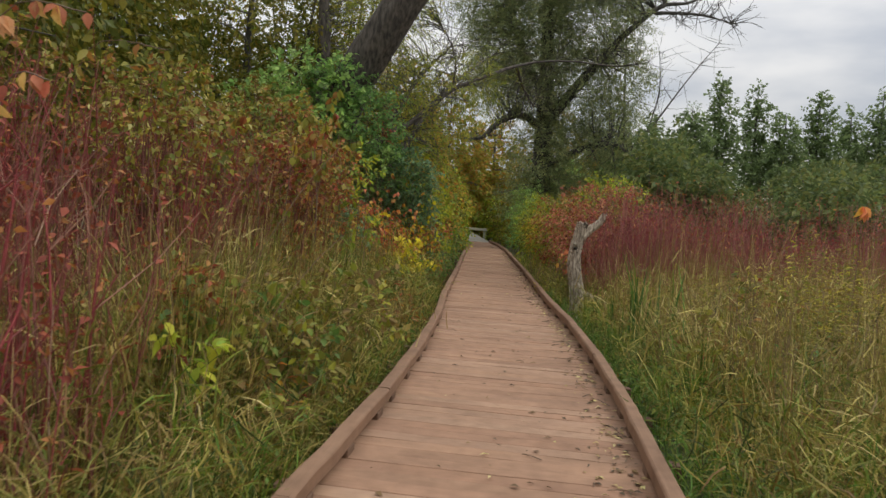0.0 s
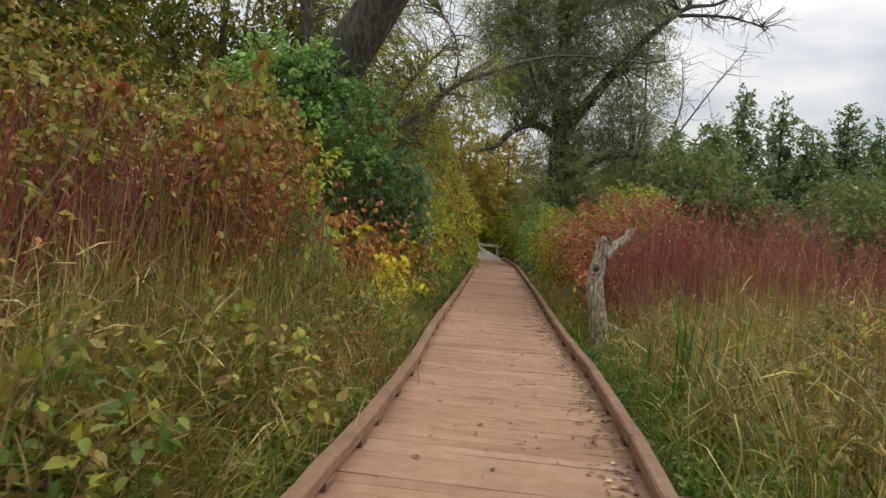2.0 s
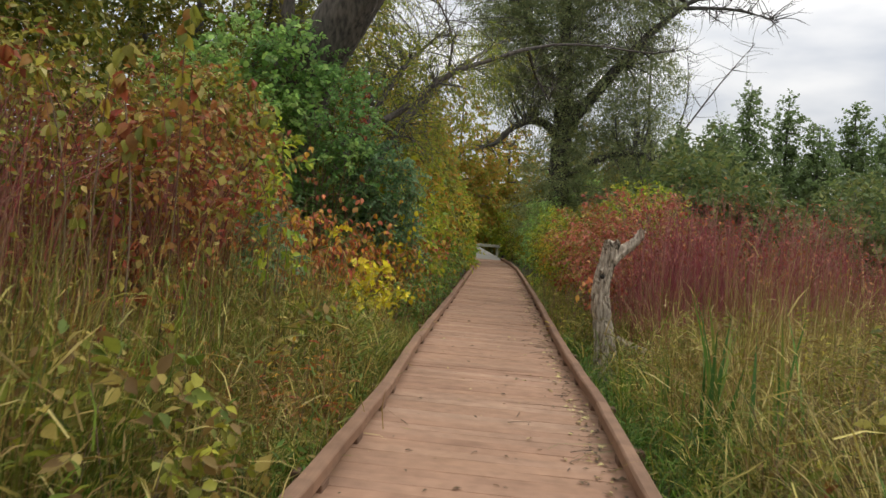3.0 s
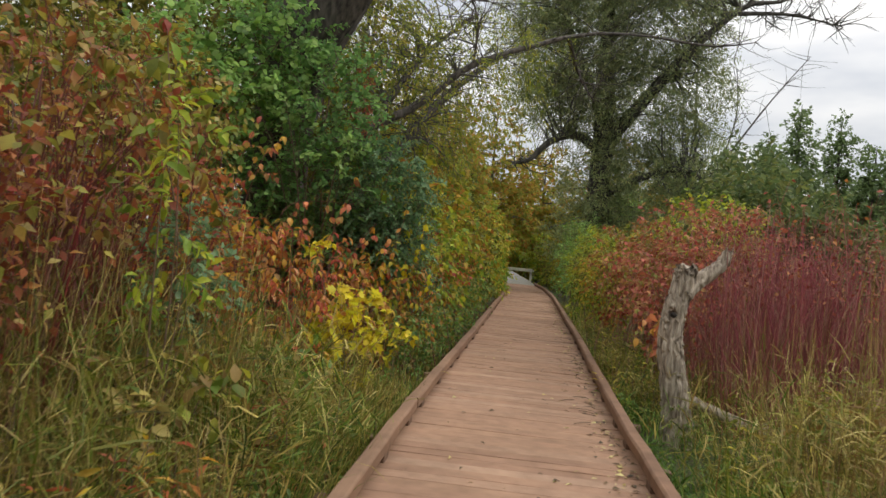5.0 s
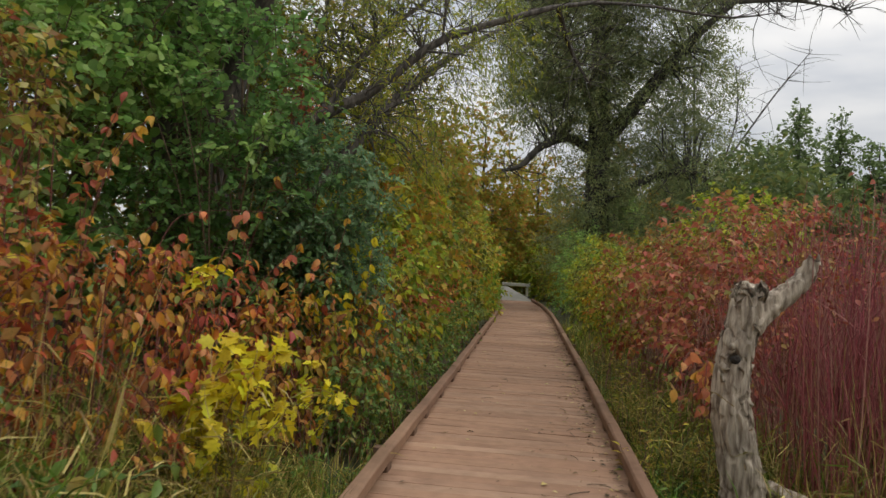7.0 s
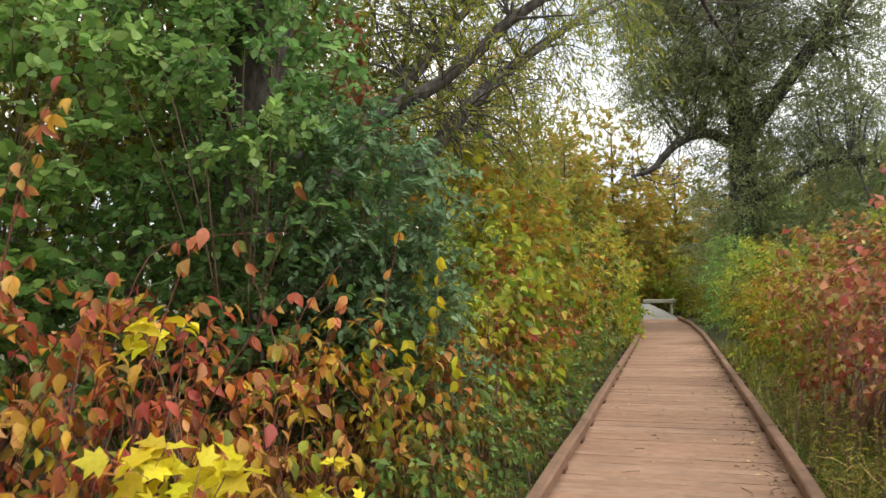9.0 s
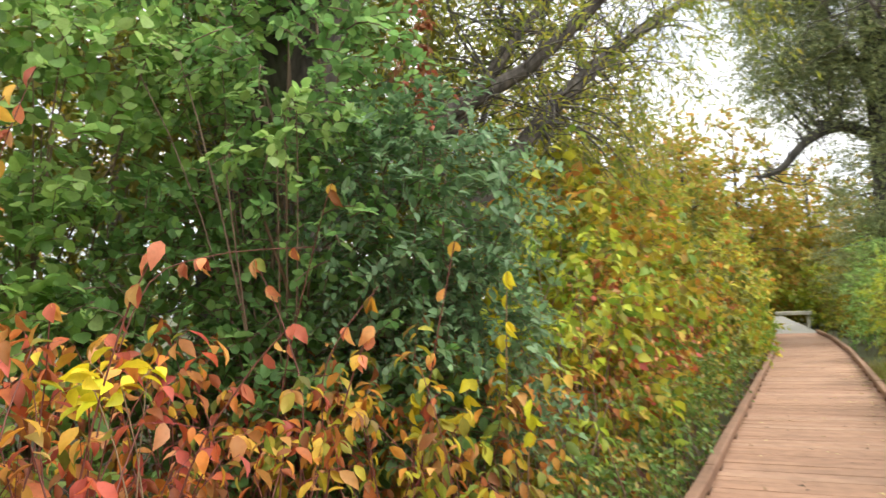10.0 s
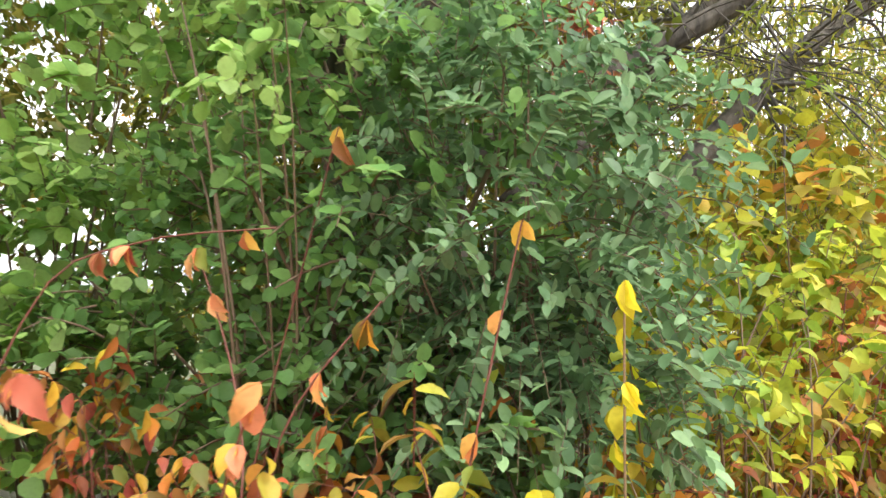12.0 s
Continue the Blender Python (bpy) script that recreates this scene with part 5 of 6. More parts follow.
for i, (x, y, z) in enumerate([(-0.2, 15.0, 1.60), (-0.4, 14.95, 1.10), (-0.08, 14.9, 1.02), (-0.62, 14.8, 1.05), (-0.28, 15.1, 1.3)]):
    sprig("maple_shoot", [(x - 0.1, y + 0.25, -0.2), (x - 0.08, y + 0.15, z * 0.5), (x - 0.03, y + 0.05, z * 0.85), (x, y, z)], (0.72, 0.86, 1.0), "thin shoot with lime-yellow leaves", 985 + i, 0.085, YELLOW, stem=TAN_STEM)
bush("woodbine", (-1.35, 16.9, GROUND), [((-1.4, 16.75, 3.35), (0.14, 0.12, 0.5)), ((-1.3, 16.75, 2.9), (0.1, 0.1, 0.3))], 44, 7, 0.16, 0.07, 0.045, WOODBINE, BROWN_STEM, "hanging creeper with withered red leaves", "creeper", stems=8, seed=990, hang=1.2, droop=0.8, foot=0.05)
bush("buckthorn", (-1.6, 15.2, GROUND), [((-1.35, 14.85, 2.35), (0.3, 0.25, 0.2)), ((-2.0, 15.0, 2.9), (0.3, 0.25, 0.25))], 42, 8, 0.18, 0.07, 0.06, PALE_GREEN, BROWN_STEM, "pale green buckthorn shoots before darker leaves", stems=10, seed=991, hang=0.2, shape=LEAF_ROUND, foot=0.05, flat=0.4)

# ---- green buckthorn thicket ----
bush("buckthorn", (-1.9, 15.9, GROUND), [((-1.6, 15.5, 0.9), (1.0, 0.6, 0.75)), ((-1.45, 15.5, 1.9), (0.8, 0.55, 0.8)), ((-1.65, 15.5, 3.0), (0.7, 0.6, 0.75)), ((-2.5, 15.3, 1.5), (0.8, 0.6, 0.75)), ((-2.4, 15.8, 3.8), (0.7, 0.6, 0.5)), ((-1.25, 15.2, 1.05), (0.75, 0.28, 0.5))],
     1600, 10, 0.26, 0.070, 0.05, GREEN, BROWN_STEM, "dense dark green buckthorn shrub", stems=44, thick=0.02, seed=401, hang=0.12, shape=LEAF_ROUND, inner=0.55, foot=0.15, flat=0.3)
bush("buckthorn", (-3.8, 15.3, GROUND), [((-3.5, 15.0, 2.8), (1.2, 0.8, 0.9)), ((-2.9, 15.4, 3.7), (1.0, 0.8, 0.8)), ((-3.7, 14.8, 1.6), (1.0, 0.8, 0.9)), ((-3.0, 14.9, 0.9), (0.8, 0.7, 0.8))],
     720, 9, 0.30, 0.095, 0.08, GREEN_LIGHT, BROWN_STEM, "bright green buckthorn with broad round leaves", stems=34, thick=0.012, seed=402, hang=0.2, shape=LEAF_ROUND, inner=0.55, foot=0.12, flat=0.25)
bush("indigo_bush", (-0.95, 15.75, GROUND), [((-0.85, 15.4, 1.85), (0.6, 0.35, 0.7)), ((-0.7, 15.5, 1.15), (0.5, 0.35, 0.5))],
     640, 15, 0.34, 0.056, 0.031, BLUE_GREEN, BROWN_STEM, "shrub with blue-green feathered leaves", stems=26, thick=0.008, seed=403, hang=0.05, shape=LEAF_ROUND, inner=0.5, droop=0.5, spread=1.3, foot=0.1, flat=0.5)
bush("box_elder", (-0.35, 16.3, GROUND), [((-0.3, 16.0, 1.1), (0.35, 0.4, 0.5)), ((-0.25, 16.9, 1.4), (0.4, 0.6, 0.6)), ((-0.5, 15.2, 0.75), (0.2, 0.15, 0.35))], 120, 6, 0.24, 0.08, 0.05, LIME, BROWN_STEM, "lime-green young box elder", "sapling", stems=20, seed=404, shape=LEAF_FINE, hang=0.8)

# ---- hedge of mixed shrubs on the far left bank ----
for i, (x, y, z, r, h) in enumerate([(-0.75, 18.2, 1.35, 0.75, 1.35), (-0.7, 20.0, 1.5, 0.8, 1.5), (-0.55, 22.2, 1.5, 0.85, 1.4), (-0.4, 24.8, 1.5, 0.95, 1.5), (-0.1, 27.8, 1.4, 0.95, 1.4), (0.1, 31.0, 1.4, 1.0, 1.5), (0.1, 35.0, 1.4, 1.0, 1.5), (0.05, 39.5, 1.4, 1.1, 1.5), (-0.4, 43.5, 1.5, 1.0, 1.6), (-2.2, 19.5, 1.9, 1.1, 1.7), (-2.0, 24.0, 2.0, 1.2, 1.8)]):
    bush("hedge_shrub", (x, y, GROUND), [((x, y, z), (r, 1.15 + 0.02 * y, h)), ((x + 0.25, y + 0.4, 0.5), (r * 0.8, 1.0, 0.55))], (430 if y < 22 else 520), 8, 0.30, 0.115 + 0.0006 * y, 0.078, (HEDGE, HEDGE, HEDGE, OLIVE)[i % 4], BROWN_STEM, "mixed autumn hedge shrub, yellow-green and orange", shape=(LEAF_OVAL if y < 21 else LEAF if y < 24 else LEAF_FAR), stems=(30 if y < 24 else 16), seed=420 + i, group="left hedge", hang=0.7)

for i, (x, y, z, r, h) in enumerate([(-0.40, 17.8, 0.9, 0.35, 0.7), (-0.30, 19.4, 0.9, 0.4, 0.7), (-0.25, 21.5, 1.1, 0.4, 0.8), (0.0, 24.5, 1.1, 0.4, 0.8)]):
    bush("silky_dogwood", (x, y, GROUND), [((x, y, z), (r, 0.7, h))], 120, 7, 0.26, 0.09, 0.055, ORANGE, RED_STEM, "orange-leaved dogwood in the hedge", stems=24, seed=440 + i, hang=0.9, group="kerb-side dogwoods")

# ---- right bank shrubs ----
bush("red_leaf_dogwood", (3.2, 15.9, GROUND), [((3.0, 15.8, 1.25), (0.85, 0.8, 0.75)), ((2.75, 15.0, 0.85), (0.4, 0.4, 0.5)), ((3.7, 16.6, 1.5), (0.9, 0.9, 0.8))], 620, 8, 0.25, 0.075, 0.045, PINK, WINE_STEM, "dogwood shrub with dusty red and pink leaves", stems=80, seed=450, group="right bank dogwoods", hang=0.7)
bush("red_leaf_dogwood", (3.0, 18.6, GROUND), [((2.95, 18.4, 1.1), (0.75, 0.9, 0.75)), ((3.6, 19.5, 1.4), (0.9, 0.9, 0.7))], 480, 8, 0.27, 0.08, 0.05, DOG_LEAF, WINE_STEM, "dogwood shrub with red and yellow-brown leaves", stems=60, seed=451, group="right bank dogwoods", hang=0.7)
sprig("dogwood_twig", [(2.6, 14.6, -0.2), (2.5, 14.4, 0.5), (2.35, 14.2, 0.85), (2.2, 14.0, 0.6)], (0.5, 0.6, 0.7, 0.8, 0.9, 1.0), "drooping twig with large coral leaves", 12, 0.11, PEACH)
sprig("dogwood_twig", [(2.6, 14.6, -0.2), (2.55, 14.3, 0.6), (2.45, 14.1, 0.8), (2.4, 13.95, 0.5)], (0.5, 0.6, 0.7, 0.8, 0.9, 1.0), "drooping twig with large red leaves", 13, 0.11, CORAL)
bush("elder_shrub", (4.2, 18.8, GROUND), [((4.1, 18.6, 2.0), (0.8, 0.7, 0.5))], 190, 8, 0.26, 0.09, 0.05, LIME, BROWN_STEM, "yellow-green shrub top above red dogwoods", stems=30, seed=452)
for i, (x, y, z, r, h) in enumerate([(3.2, 22.0, 1.0, 0.7, 0.9), (3.5, 25.5, 1.1, 0.8, 1.0), (3.9, 30.0, 1.2, 0.9, 1.2), (4.0, 35.0, 1.4, 1.0, 1.5), (4.0, 40.0, 1.5, 1.1, 1.6), (3.9, 44.5, 1.5, 1.2, 1.7)]):
    bush("hedge_shrub", (x, y, GROUND), [((x, y, z), (r, 1.4, h))], 480, 9, 0.30, 0.075 + 0.0012 * y, 0.045, (HEDGE, OLIVE, LIME, GREEN_LIGHT)[i % 4], BROWN_STEM, "green and yellow shrub beside boardwalk", shape=LEAF_FAR, stems=24, seed=460 + i, group="right hedge", hang=0.6)
rngd = np.random.RandomState(77)
for i in range(26):
    x, y = rngd.uniform(3.3, 11.5), rngd.uniform(13.4, 20.0)
    if i < 6:
        x, y = 3.5 + i * 0.75, 13.8 + (i % 2) * 0.8
    canes("red_dogwood", (x, y, GROUND), 110, rngd.uniform(1.6, 2.5), 0.62, 0.13, DOG_DARK, WINE_STEM, "dense wine-red dogwood stems in the marsh", 1, 0.06, 480 + i, 0.0062, "right bank dogwoods", 3, 0.7)

# ---- leaning willow over the left bank ----
tree("willow", (-2.5, 16.9, GROUND),
     [[(-2.6, 16.9, -0.3, 0.5), (-2.6, 16.8, 1.2, 0.44), (-2.55, 16.6, 2.6, 0.42), (-2.2, 16.3, 3.9, 0.42), (-1.45, 16.0, 5.2, 0.41), (-0.6, 15.8, 6.6, 0.34), (0.3, 15.9, 8.2, 0.24)],
      [(-2.2, 16.7, 2.4, 0.09), (-1.5, 17.3, 3.0, 0.075), (-0.8, 17.9, 3.55, 0.065), (-0.1, 18.3, 4.3, 0.055), (0.6, 18.8, 4.75, 0.045), (1.9, 19.8, 5.45, 0.034), (3.2, 20.8, 5.8, 0.022), (4.6, 21.5, 5.9, 0.02), (5.6, 22.0, 6.2, 0.008)],
      [(-1.9, 16.9, 2.2, 0.08), (-1.5, 17.5, 2.9, 0.07), (-1.3, 18.3, 3.7, 0.06), (-0.9, 19.2, 4.7, 0.045), (-0.2, 20.4, 5.8, 0.02)],
      [(-1.6, 17.4, 1.8, 0.09), (-0.95, 18.6, 3.2, 0.085), (-0.5, 20.0, 4.2, 0.07), (0.3, 21.8, 5.4, 0.045), (1.2, 23.4, 6.4, 0.02)],
      [(0.0, 18.5, 4.4, 0.022), (0.0, 18.4, 5.2, 0.018), (-0.4, 18.2, 5.9, 0.008)],
      [(-2.5, 16.8, 1.5, 0.2), (-2.9, 17.0, 3.4, 0.17), (-3.0, 17.3, 5.4, 0.13), (-3.3, 17.6, 7.5, 0.07)],
      [(1.6, 19.6, 5.3, 0.04), (1.9, 20.4, 4.9, 0.03), (2.3, 21.0, 4.5, 0.012)]],
     [((-0.6, 19.0, 4.0), (1.3, 1.8, 1.1)), ((0.2, 19.8, 5.0), (1.2, 1.4, 0.8)), ((-2.2, 18.4, 5.0), (1.7, 1.6, 1.9)), ((-1.8, 17.8, 6.4), (1.5, 1.4, 0.9)), ((-0.8, 19.5, 2.9), (0.8, 1.4, 0.6))],
     1500, 12, 0.55, 0.10, 0.022, WILLOW_Y, BARK, GREY_TWIG, "old leaning willow with rough grey bark and yellowing leaves", 500, 0.7, 0.6, links=220, link_r=0.012, sides=30, rough=0.10, shape=LEAF, bare=400, reach=1.4)

# ---- tall trees behind the left bank ----
for i, (x, y, h, r, leaf) in enumerate([(-7.2, 13.5, 7.5, 2.2, OLIVE), (-8.5, 15.0, 9.0, 2.8, OLIVE), (-5.0, 18.5, 8.5, 2.4, OLIVE), (-9.0, 21.0, 10.0, 3.2, HEDGE), (-4.2, 23.5, 10.0, 2.4, OLIVE), (-7.5, 28.0, 10.0, 3.2, OLIVE), (-3.9, 30.0, 10.5, 2.2, FAR_AUTUMN),
                                       (-7.0, 9.0, 7.5, 2.4, OLIVE), (-12.0, 12.0, 9.5, 3.2, OLIVE), (-4.2, 37.0, 11.0, 2.4, FAR_AUTUMN), (-9.0, 38.0, 10.0, 3.5, OLIVE), (-15.0, 24.0, 11.0, 4.0, OLIVE)]):
    tree("deciduous_tree", (x, y, GROUND), [[(x, y, -0.3, 0.14), (x + 0.1, y, h * 0.3, 0.12), (x - 0.1, y + 0.2, h * 0.6, 0.09), (x + 0.1, y, h * 0.9, 0.03)],
                                            [(x, y, h * 0.25, 0.07), (x + r * 0.5, y - 0.3, h * 0.5, 0.05), (x + r * 0.7, y - 0.4, h * 0.8, 0.02)],
                                            [(x, y, h * 0.3, 0.07), (x - r * 0.5, y + 0.3, h * 0.55, 0.05), (x - r * 0.7, y + 0.4, h * 0.8, 0.02)]],
         [((x, y, h * 0.62), (r, r, h * 0.36)), ((x + r * 0.6, y - 0.3, h * 0.42), (r * 0.7, r * 0.7, h * 0.26)), ((x - r * 0.6, y, h * 0.4), (r * 0.7, r * 0.8, h * 0.28))],
         (2000 if x < -4.5 and y < 20 else 900), 9, 0.55, 0.14, 0.08, leaf, BARK_FAR, GREY_TWIG, "olive-yellow deciduous tree behind the bank", 520 + i, 0.3, 0.6, "left bank trees", 60, 0.02, sides=8)

# ---- great willow beside the far boardwalk ----
wx, wy = 4.9, 38.0
tree("willow", (wx, wy, GROUND),
     [[(wx, wy, -0.3, 0.62), (wx - 0.05, wy, 2.5, 0.5), (wx - 0.15, wy, 5.0, 0.46), (wx - 0.2, wy, 8.0, 0.4), (wx - 0.4, wy, 11.5, 0.28), (wx - 0.6, wy, 15.0, 0.1)],
      [(wx - 0.1, wy, 5.8, 0.2), (wx - 1.2, wy - 0.3, 6.6, 0.18), (wx - 2.3, wy - 0.5, 6.3, 0.15), (wx - 3.2, wy - 0.6, 5.4, 0.1), (wx - 3.9, wy - 0.6, 5.2, 0.04)],
      [(wx, wy, 6.5, 0.3), (wx + 1.4, wy - 0.5, 8.4, 0.25), (wx + 2.6, wy - 0.8, 10.0, 0.2), (wx + 3.9, wy - 1, 11.4, 0.13), (wx + 5.0, wy - 1, 12.3, 0.1), (wx + 6.2, wy - 1, 12.5, 0.07), (wx + 7.3, wy - 1, 13.1, 0.045), (wx + 8.6, wy - 1, 13.3, 0.012)],
      [(wx + 4.6, wy - 1, 11.9, 0.1), (wx + 6.6, wy - 1, 12.0, 0.06), (wx + 8.6, wy - 1.2, 11.6, 0.02)],
      [(wx, wy, 7.5, 0.25), (wx - 1.4, wy, 9.5, 0.2), (wx - 2.4, wy, 12.5, 0.1), (wx - 2.8, wy, 15, 0.04)],
      [(wx, wy, 4.2, 0.16), (wx + 1.8, wy - 0.5, 5.2, 0.14), (wx + 3.2, wy - 0.6, 5.5, 0.12), (wx + 4.2, wy - 0.6, 4.9, 0.08), (wx + 5.2, wy - 0.6, 4.6, 0.03)]],
     [((wx - 1.4, wy, 10.5), (2.6, 2.2, 2.6)), ((wx + 1.2, wy, 8.0), (1.9, 1.8, 2.4)), ((wx + 1.8, wy - 0.4, 11.8), (2.6, 2.2, 2.6)), ((wx - 2.2, wy, 7.9), (1.9, 1.5, 1.3)), ((wx, wy, 14.5), (3.6, 2.6, 2.6)), ((wx - 0.4, wy - 0.6, 4.6), (1.4, 1.4, 1.8)), ((wx + 1.6, wy, 4.6), (1.9, 1.6, 2.0)), ((wx - 2.6, wy, 10.0), (1.8, 1.8, 2.6)), ((wx + 3.4, wy, 9.0), (1.5, 1.3, 2.2)), ((wx - 3.4, wy, 12.5), (1.8, 1.6, 2.2)), ((wx + 3.0, wy, 14.0), (2.2, 1.8, 2.0)), ((wx + 3.2, wy, 6.2), (1.4, 1.3, 1.6)), ((wx - 1.0, wy - 1.2, 8.6), (1.6, 0.8, 2.0)), ((wx + 0.2, wy + 0.5, 2.5), (2.2, 1.5, 1.4))],
     13800, 10, 0.7, 0.17, 0.044, WILLOW, BARK_FAR, GREY_TWIG, "tall grey-green willow with dark trunk and spreading limbs", 560, 0.3, 0.3, links=420, link_r=0.035, bare=340, reach=1.3, sides=12)

# ---- dead trees among the far shrubs ----
def bare_tree(base, limbs, label, seed, twigs=60, reach=1.5):
    rng = np.random.RandomState(seed)
    e = thing("dead_tree", base, label, "tree", "dead trees")
    b = np.array(base)
    qs = []
    for i, l in enumerate(limbs):
        me, q = log_mesh([(x - b[0], y - b[1], z - b[2], r) for x, y, z, r in l], 22, 8, 0.08, 3.0, seed + i)
        place("trunk" if i == 0 else "limb", me, DEAD_GREY, e)
        qs.append(q[6:])
    q = np.concatenate(qs)
    a = q[rng.randint(0, len(q), twigs), :3]
    d = unit(rng.normal(0, 1, (twigs, 3)) * np.array([1, 0.7, 0.8]) + np.array([0.3, 0, 0.7]))
    P = curve3(a, a + d * (reach * rng.uniform(0.4, 1.2, twigs))[:, None], rng.normal(0, 0.1, (twigs, 3)), 5)
    place("twig_spray", np_mesh("twig_spray", *tubes(P, 0.016 * np.linspace(1.2, 0.3, 5)[None].repeat(twigs, 0), 3)), DEAD_GREY, e, kind="stuff")


bare_tree((11.7, 50, GROUND), [[(11.7, 50, -0.3, 0.12), (11.6, 50, 6, 0.1), (11.3, 50, 11, 0.07), (11.1, 50, 15.6, 0.02)], [(11.6, 50, 5.5, 0.07), (13.2, 50, 8.0, 0.06), (15.5, 50, 11.6, 0.04), (17.4, 50, 14.2, 0.015)],
                                [(11.6, 50, 4.5, 0.07), (10.0, 50, 6.2, 0.05), (9.0, 50, 7.6, 0.02)], [(13.0, 50, 7.8, 0.05), (13.6, 50, 10.5, 0.04), (13.4, 50, 13.2, 0.015)]], "bare grey dead tree with thin upright branches", 601, 120, 2.0)
bare_tree((9.4, 37, GROUND), [[(9.0, 37, -0.3, 0.2), (8.9, 37, 2.2, 0.18), (9.3, 37, 3.6, 0.17), (10.2, 37, 4.1, 0.16), (11.0, 37, 3.6, 0.14), (11.6, 37, 2.9, 0.08)], [(9.2, 37, 3.4, 0.1), (10.4, 37, 3.3, 0.08), (11.9, 37, 2.6, 0.04)], [(9.0, 37, 2.6, 0.08), (8.3, 37, 4.2, 0.05), (8.0, 37, 5.2, 0.02)]], "bent dead willow trunk, dark and bare", 602, 50, 1.0)

# ---- shrub belt and poplars across the marsh ----
rngb = np.random.RandomState(9)
for i in range(30):
    y = rngb.uniform(26, 56)
    x = y * rngb.uniform(0.17, 0.75) + 1.5
    h = rngb.uniform(0.085, 0.175) * y
    r = rngb.uniform(1.5, 2.7)
    bush("willow_shrub", (x, y, GROUND), [((x, y, h * 0.5), (r, r, h * 0.52)), ((x + r * 0.6, y, h * 0.4), (r * 0.7, r * 0.7, h * 0.4))], 470, 7, 0.6, 0.28, 0.135, (FAR_GREEN, FAR_GREEN, FAR_GREEN)[i % 3], GREY_TWIG, "grey-green willow shrub across the marsh", shape=LEAF_FAR, stems=12, thick=0.02, seed=620 + i, group="marsh shrubs")
for i, (x, h) in enumerate([(22.3, 13.5), (24.8, 16.6), (28.2, 15.8), (31.0, 13.6), (34.0, 15.8), (37.0, 14.2), (39.8, 16.4), (43.5, 15.0), (48.0, 16.0), (19.0, 12.0), (16.0, 11.0), (53.0, 15.0)]):
    y = 70 + (i * 37 % 11)
    x = x * y / 70
    h = h * y / 70
    tree("poplar", (x, y, GROUND), [[(x, y, -0.3, 0.22), (x + 0.1, y, h * 0.4, 0.17), (x, y, h * 0.75, 0.1), (x, y, h * 0.97, 0.02)]],
         [((x + 0.3, y, h * 0.74), (1.5, 1.4, h * 0.13)), ((x - 0.7, y, h * 0.62), (1.7, 1.4, h * 0.12)), ((x + 1.1, y, h * 0.5), (1.9, 1.6, h * 0.16)), ((x - 1.1, y, h * 0.4), (2.0, 1.6, h * 0.2)), ((x, y, h * 0.88), (0.9, 0.8, h * 0.1)), ((x, y, h * 0.6), (1.2, 1.2, h * 0.3))],
         760, 7, 0.8, 0.34, 0.28, HAZY_POPLAR, BARK_FAR, GREY_TWIG, "slender green poplar in a distant row, haze painted into its leaves", 660 + i, 0.1, 0.3, "poplar row", 60, 0.04, inner=0.15, sides=7)

# trees that close the view behind the boardwalk's end
for i, (x, y, h, r, leaf) in enumerate([(-3.5, 50, 10.8, 2.6, FAR_AUTUMN), (0.0, 54, 11.0, 2.6, FAR_AUTUMN), (3.6, 58, 8.6, 2.6, FAR_AUTUMN), (8.0, 54, 9.2, 2.8, FAR_AUTUMN), (-7.0, 56, 9.0, 3.2, FAR_AUTUMN), (2.5, 66, 9.4, 3.4, FAR_AUTUMN), (11.5, 60, 8.5, 3.2, FAR_GREEN), (-12, 60, 10, 3.6, FAR_AUTUMN), (7.0, 47, 5.0, 2.0, GREEN_LIGHT), (-2.0, 46, 8.6, 1.7, FAR_AUTUMN), (15.0, 66, 9.5, 3.5, FAR_GREEN), (-1.2, 40.0, 5.2, 1.3, FAR_AUTUMN)]):
    tree("deciduous_tree", (x, y, GROUND), [[(x, y, -0.3, 0.16), (x, y, h * 0.4, 0.13), (x, y, h * 0.9, 0.03)]],
         [((x, y, h * 0.58), (r, r, h * 0.42)), ((x + r * 0.5, y, h * 0.3), (r * 0.8, r, h * 0.3)), ((x - r * 0.5, y, h * 0.3), (r * 0.8, r, h * 0.3))],
         1000, 10, 0.6, 0.27, 0.18, leaf, BARK_FAR, GREY_TWIG, "autumn tree beyond the end of the boardwalk", 700 + i, 0.3, 0.6, "far trees", 80, 0.03, sides=7)
for i, (x, y, h) in enumerate([(-3.0, 47.5, 3.2), (0.2, 52.5, 3.0), (4.2, 52.0, 2.8), (6.6, 49.0, 3.2), (2.4, 56.0, 3.6), (9.5, 46.0, 3.4), (-1.0, 57.0, 4.0), (6.5, 57.0, 4.0)]):
    bush("hedge_shrub", (x, y, GROUND), [((x, y, h * 0.48), (1.9, 1.4, h * 0.52))], 380, 9, 0.45, 0.2, 0.13, (FAR_AUTUMN, HEDGE, LIME, FAR_AUTUMN)[i % 4], BROWN_STEM, "yellow-green shrub beyond the boardwalk's end", shape=LEAF_FAR, stems=16, seed=780 + i, group="far hedge", hang=0.6)
rngf = np.random.RandomState(21)
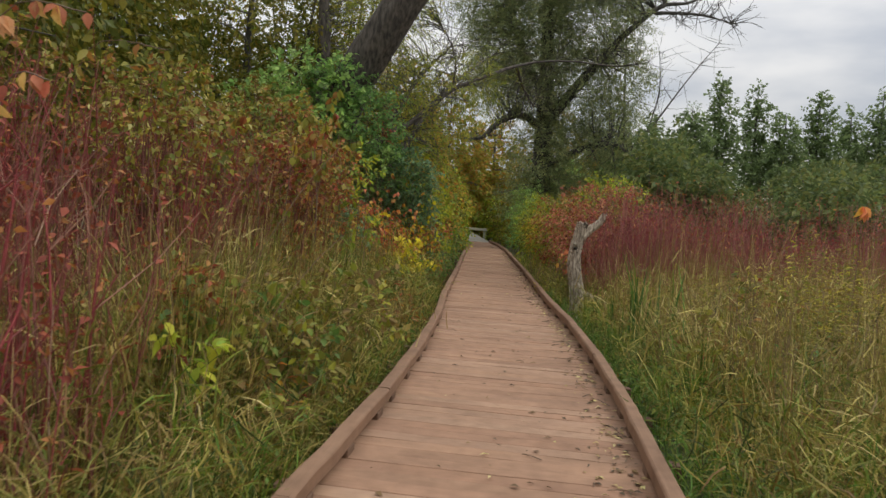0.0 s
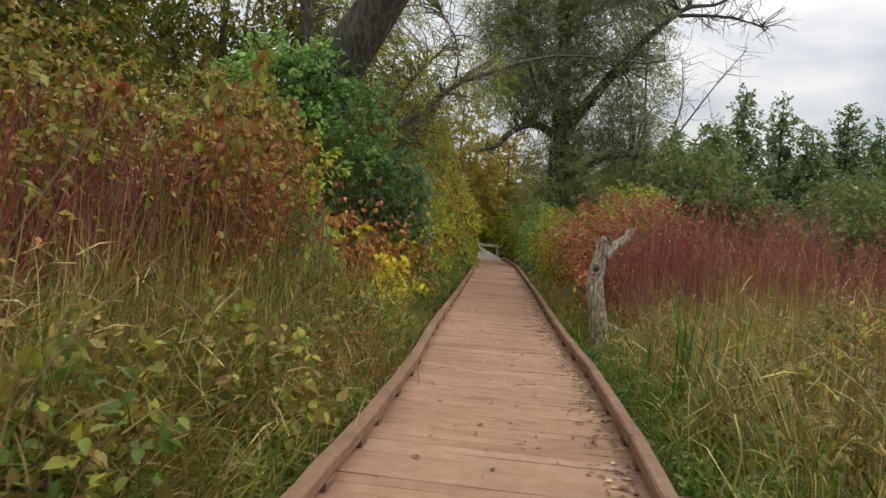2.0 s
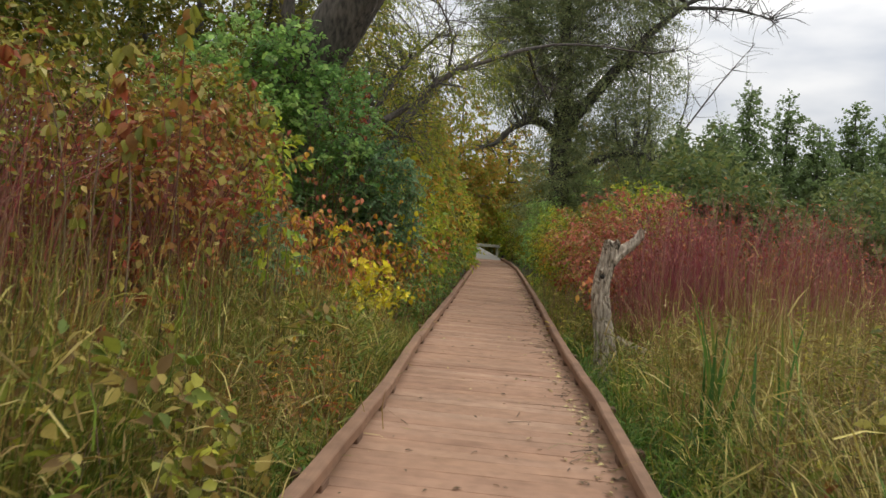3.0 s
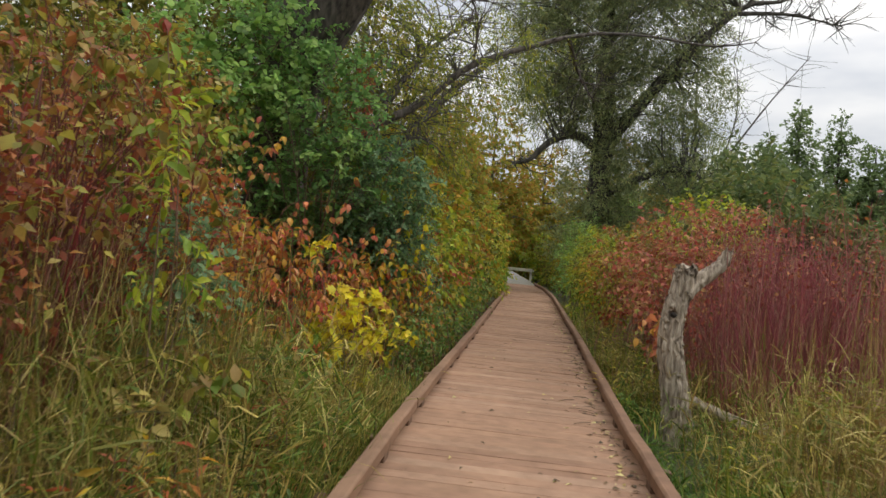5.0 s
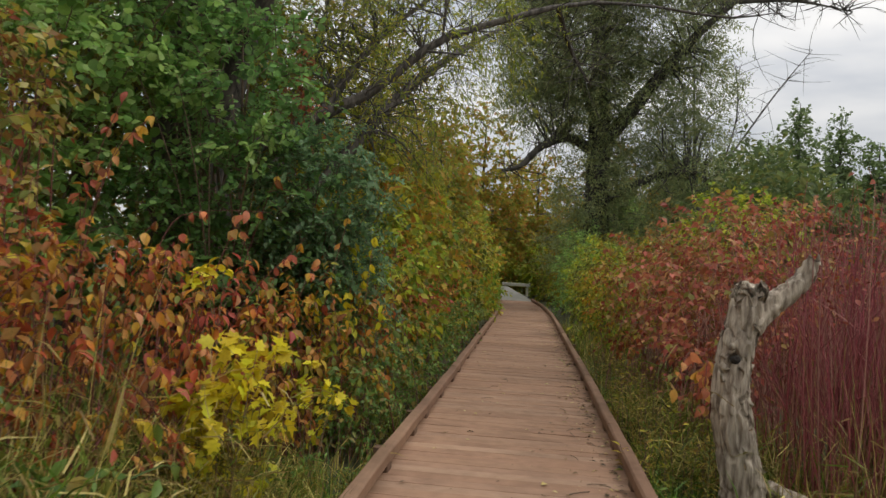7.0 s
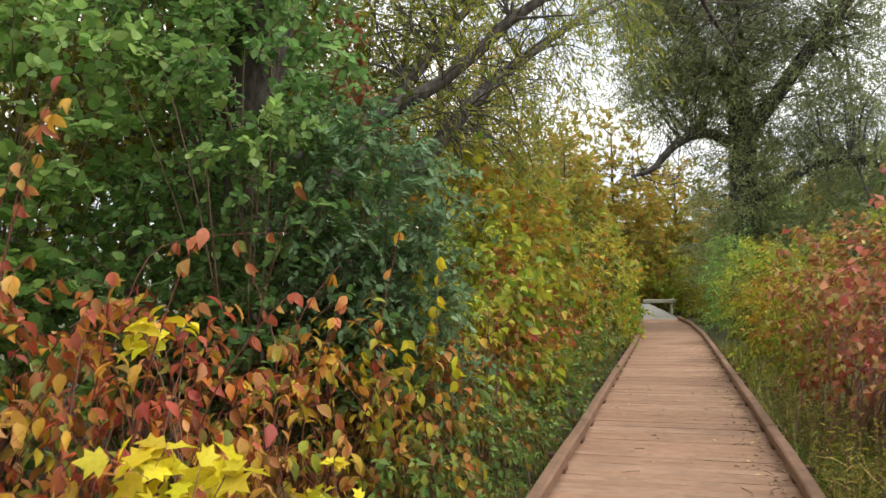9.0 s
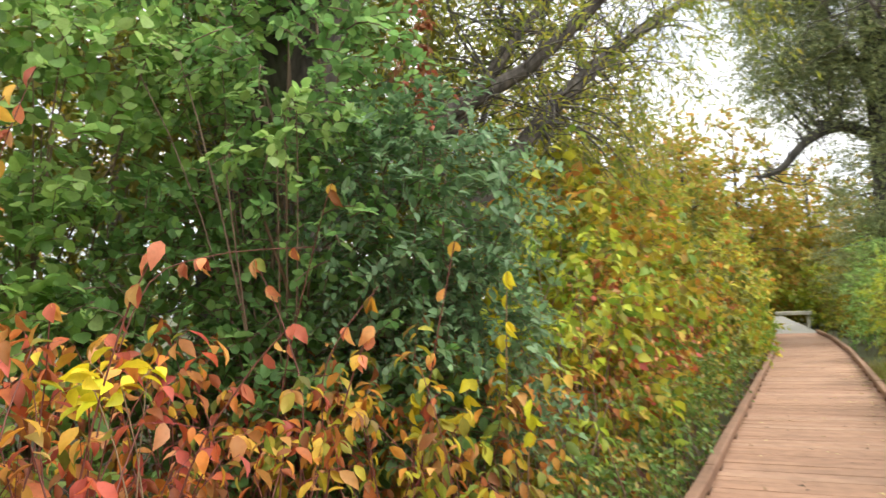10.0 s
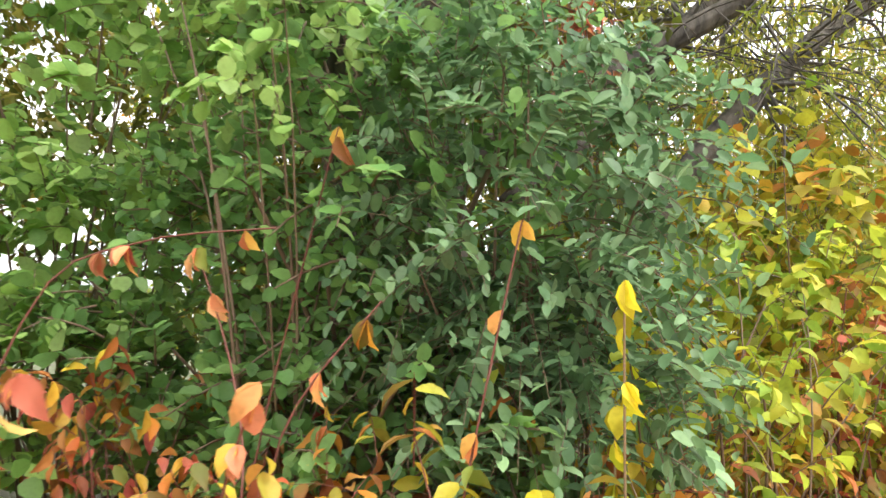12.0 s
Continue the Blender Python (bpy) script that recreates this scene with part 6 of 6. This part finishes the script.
for i in range(26):
    a = radians(-75 + i * 6.5)
    d = rngf.uniform(85, 120)
    x, y = d * math.sin(a), d * math.cos(a)
    h = rngf.uniform(6, 9)
    bush("far_wood", (x, y, GROUND), [((x, y, h * 0.45), (7.5, 4, h * 0.5)), ((x + 5, y, h * 0.35), (5, 4, h * 0.4))], 220, 8, 1.4, 0.75, 0.55, FAR_GREEN, GREY_TWIG, "distant line of woodland across the marsh", "woodland", shape=LEAF_FAR, stems=20, thick=0.08, seed=740 + i, group="distant woods")

# ---- litter on the deck ----
rngl = np.random.RandomState(31)
n = 2000
yl = 0.5 + 29.5 * rngl.rand(n) ** 1.4
edge = rngl.rand(n)
xo = np.where(edge < 0.78, 0.77 - np.abs(rngl.normal(0, 0.11, n)), rngl.uniform(-0.72, 0.74, n))
pos = np.stack([np.array([centre(v) for v in yl]) + np.clip(xo, -0.75, 0.76), yl, np.full(n, 0.007)], 1)
a = rngl.uniform(0, 6.28, n)
sz = rngl.uniform(0.014, 0.066, n)
L = leaf_arrays(pos, np.stack([np.cos(a), np.sin(a), rngl.uniform(0, 0.15, n)], 1), np.array([[0, 0, 1.0]]) + rngl.normal(0, 0.2, (n, 3)), sz, sz * rngl.uniform(0.25, 0.6, n))
tagged(place("fallen_leaves", np_mesh("fallen_leaves", *L), LITTER), "small brown and pale fallen leaves on planks", "leaf litter", kind="stuff")
n = 46
yl = rngl.uniform(2, 18, n)
p0 = np.stack([np.array([centre(v) for v in yl]) + np.where(rngl.rand(n) < 0.7, rngl.uniform(0.45, 0.76, n), rngl.uniform(-0.7, 0.6, n)), yl, np.full(n, 0.008)], 1)
a = rngl.uniform(0, 6.28, n)
p1 = p0 + np.stack([np.cos(a), np.sin(a), np.zeros(n)], 1) * rngl.uniform(0.05, 0.2, n)[:, None]
p1[:, 0] = np.clip(p1[:, 0], [centre(v) - 0.76 for v in p1[:, 1]], [centre(v) + 0.77 for v in p1[:, 1]])
tagged(place("fallen_twigs", np_mesh("fallen_twigs", *tubes(curve3(p0, p1, np.zeros((n, 3)) + np.array([0, 0, 0.004]), 4), np.full((n, 4), 0.003), 4)), BROWN_STEM), "thin dead twigs lying on planks", "leaf litter", kind="stuff")

# ---- the deck's planks ----
planks = [plank_mesh(v) for v in range(8)]
y, count, rngp = -5.9, 0, np.random.RandomState(3)
rest = []
while y < 43.5:
    x = centre(y)
    turn = -math.degrees(math.atan2(centre(y + 0.6) - centre(y - 0.6), 1.2))
    m = pose(x, y, rngp.uniform(-0.003, 0.001), rngp.uniform(-0.7, 0.7), rngp.uniform(-0.12, 0.12), turn + rngp.uniform(-0.15, 0.15))
    if y > 0.3 and count < 298:
        ob = place("plank", planks[rngp.randint(8)], None, boardwalk)
        ob.matrix_local = m
        count += 1
    else:
        me = planks[rngp.randint(8)]
        rest.append((np.array([m @ v.co for v in me.vertices]), [tuple(p.vertices) for p in me.polygons]))
    y += 0.1366 + rngp.choice([0.0, 0.0, 0.0, 0.0025, 0.004])
V, F, k = [], [], 0
for vs, fs in rest:
    V += [tuple(v) for v in vs]
    F += [tuple(i + k for i in f) for f in fs]
    k += len(vs)
me = bpy.data.meshes.new("far_planks")
me.from_pydata(V, [], F)
place("far_planks", me, PLANK, boardwalk, kind="stuff")
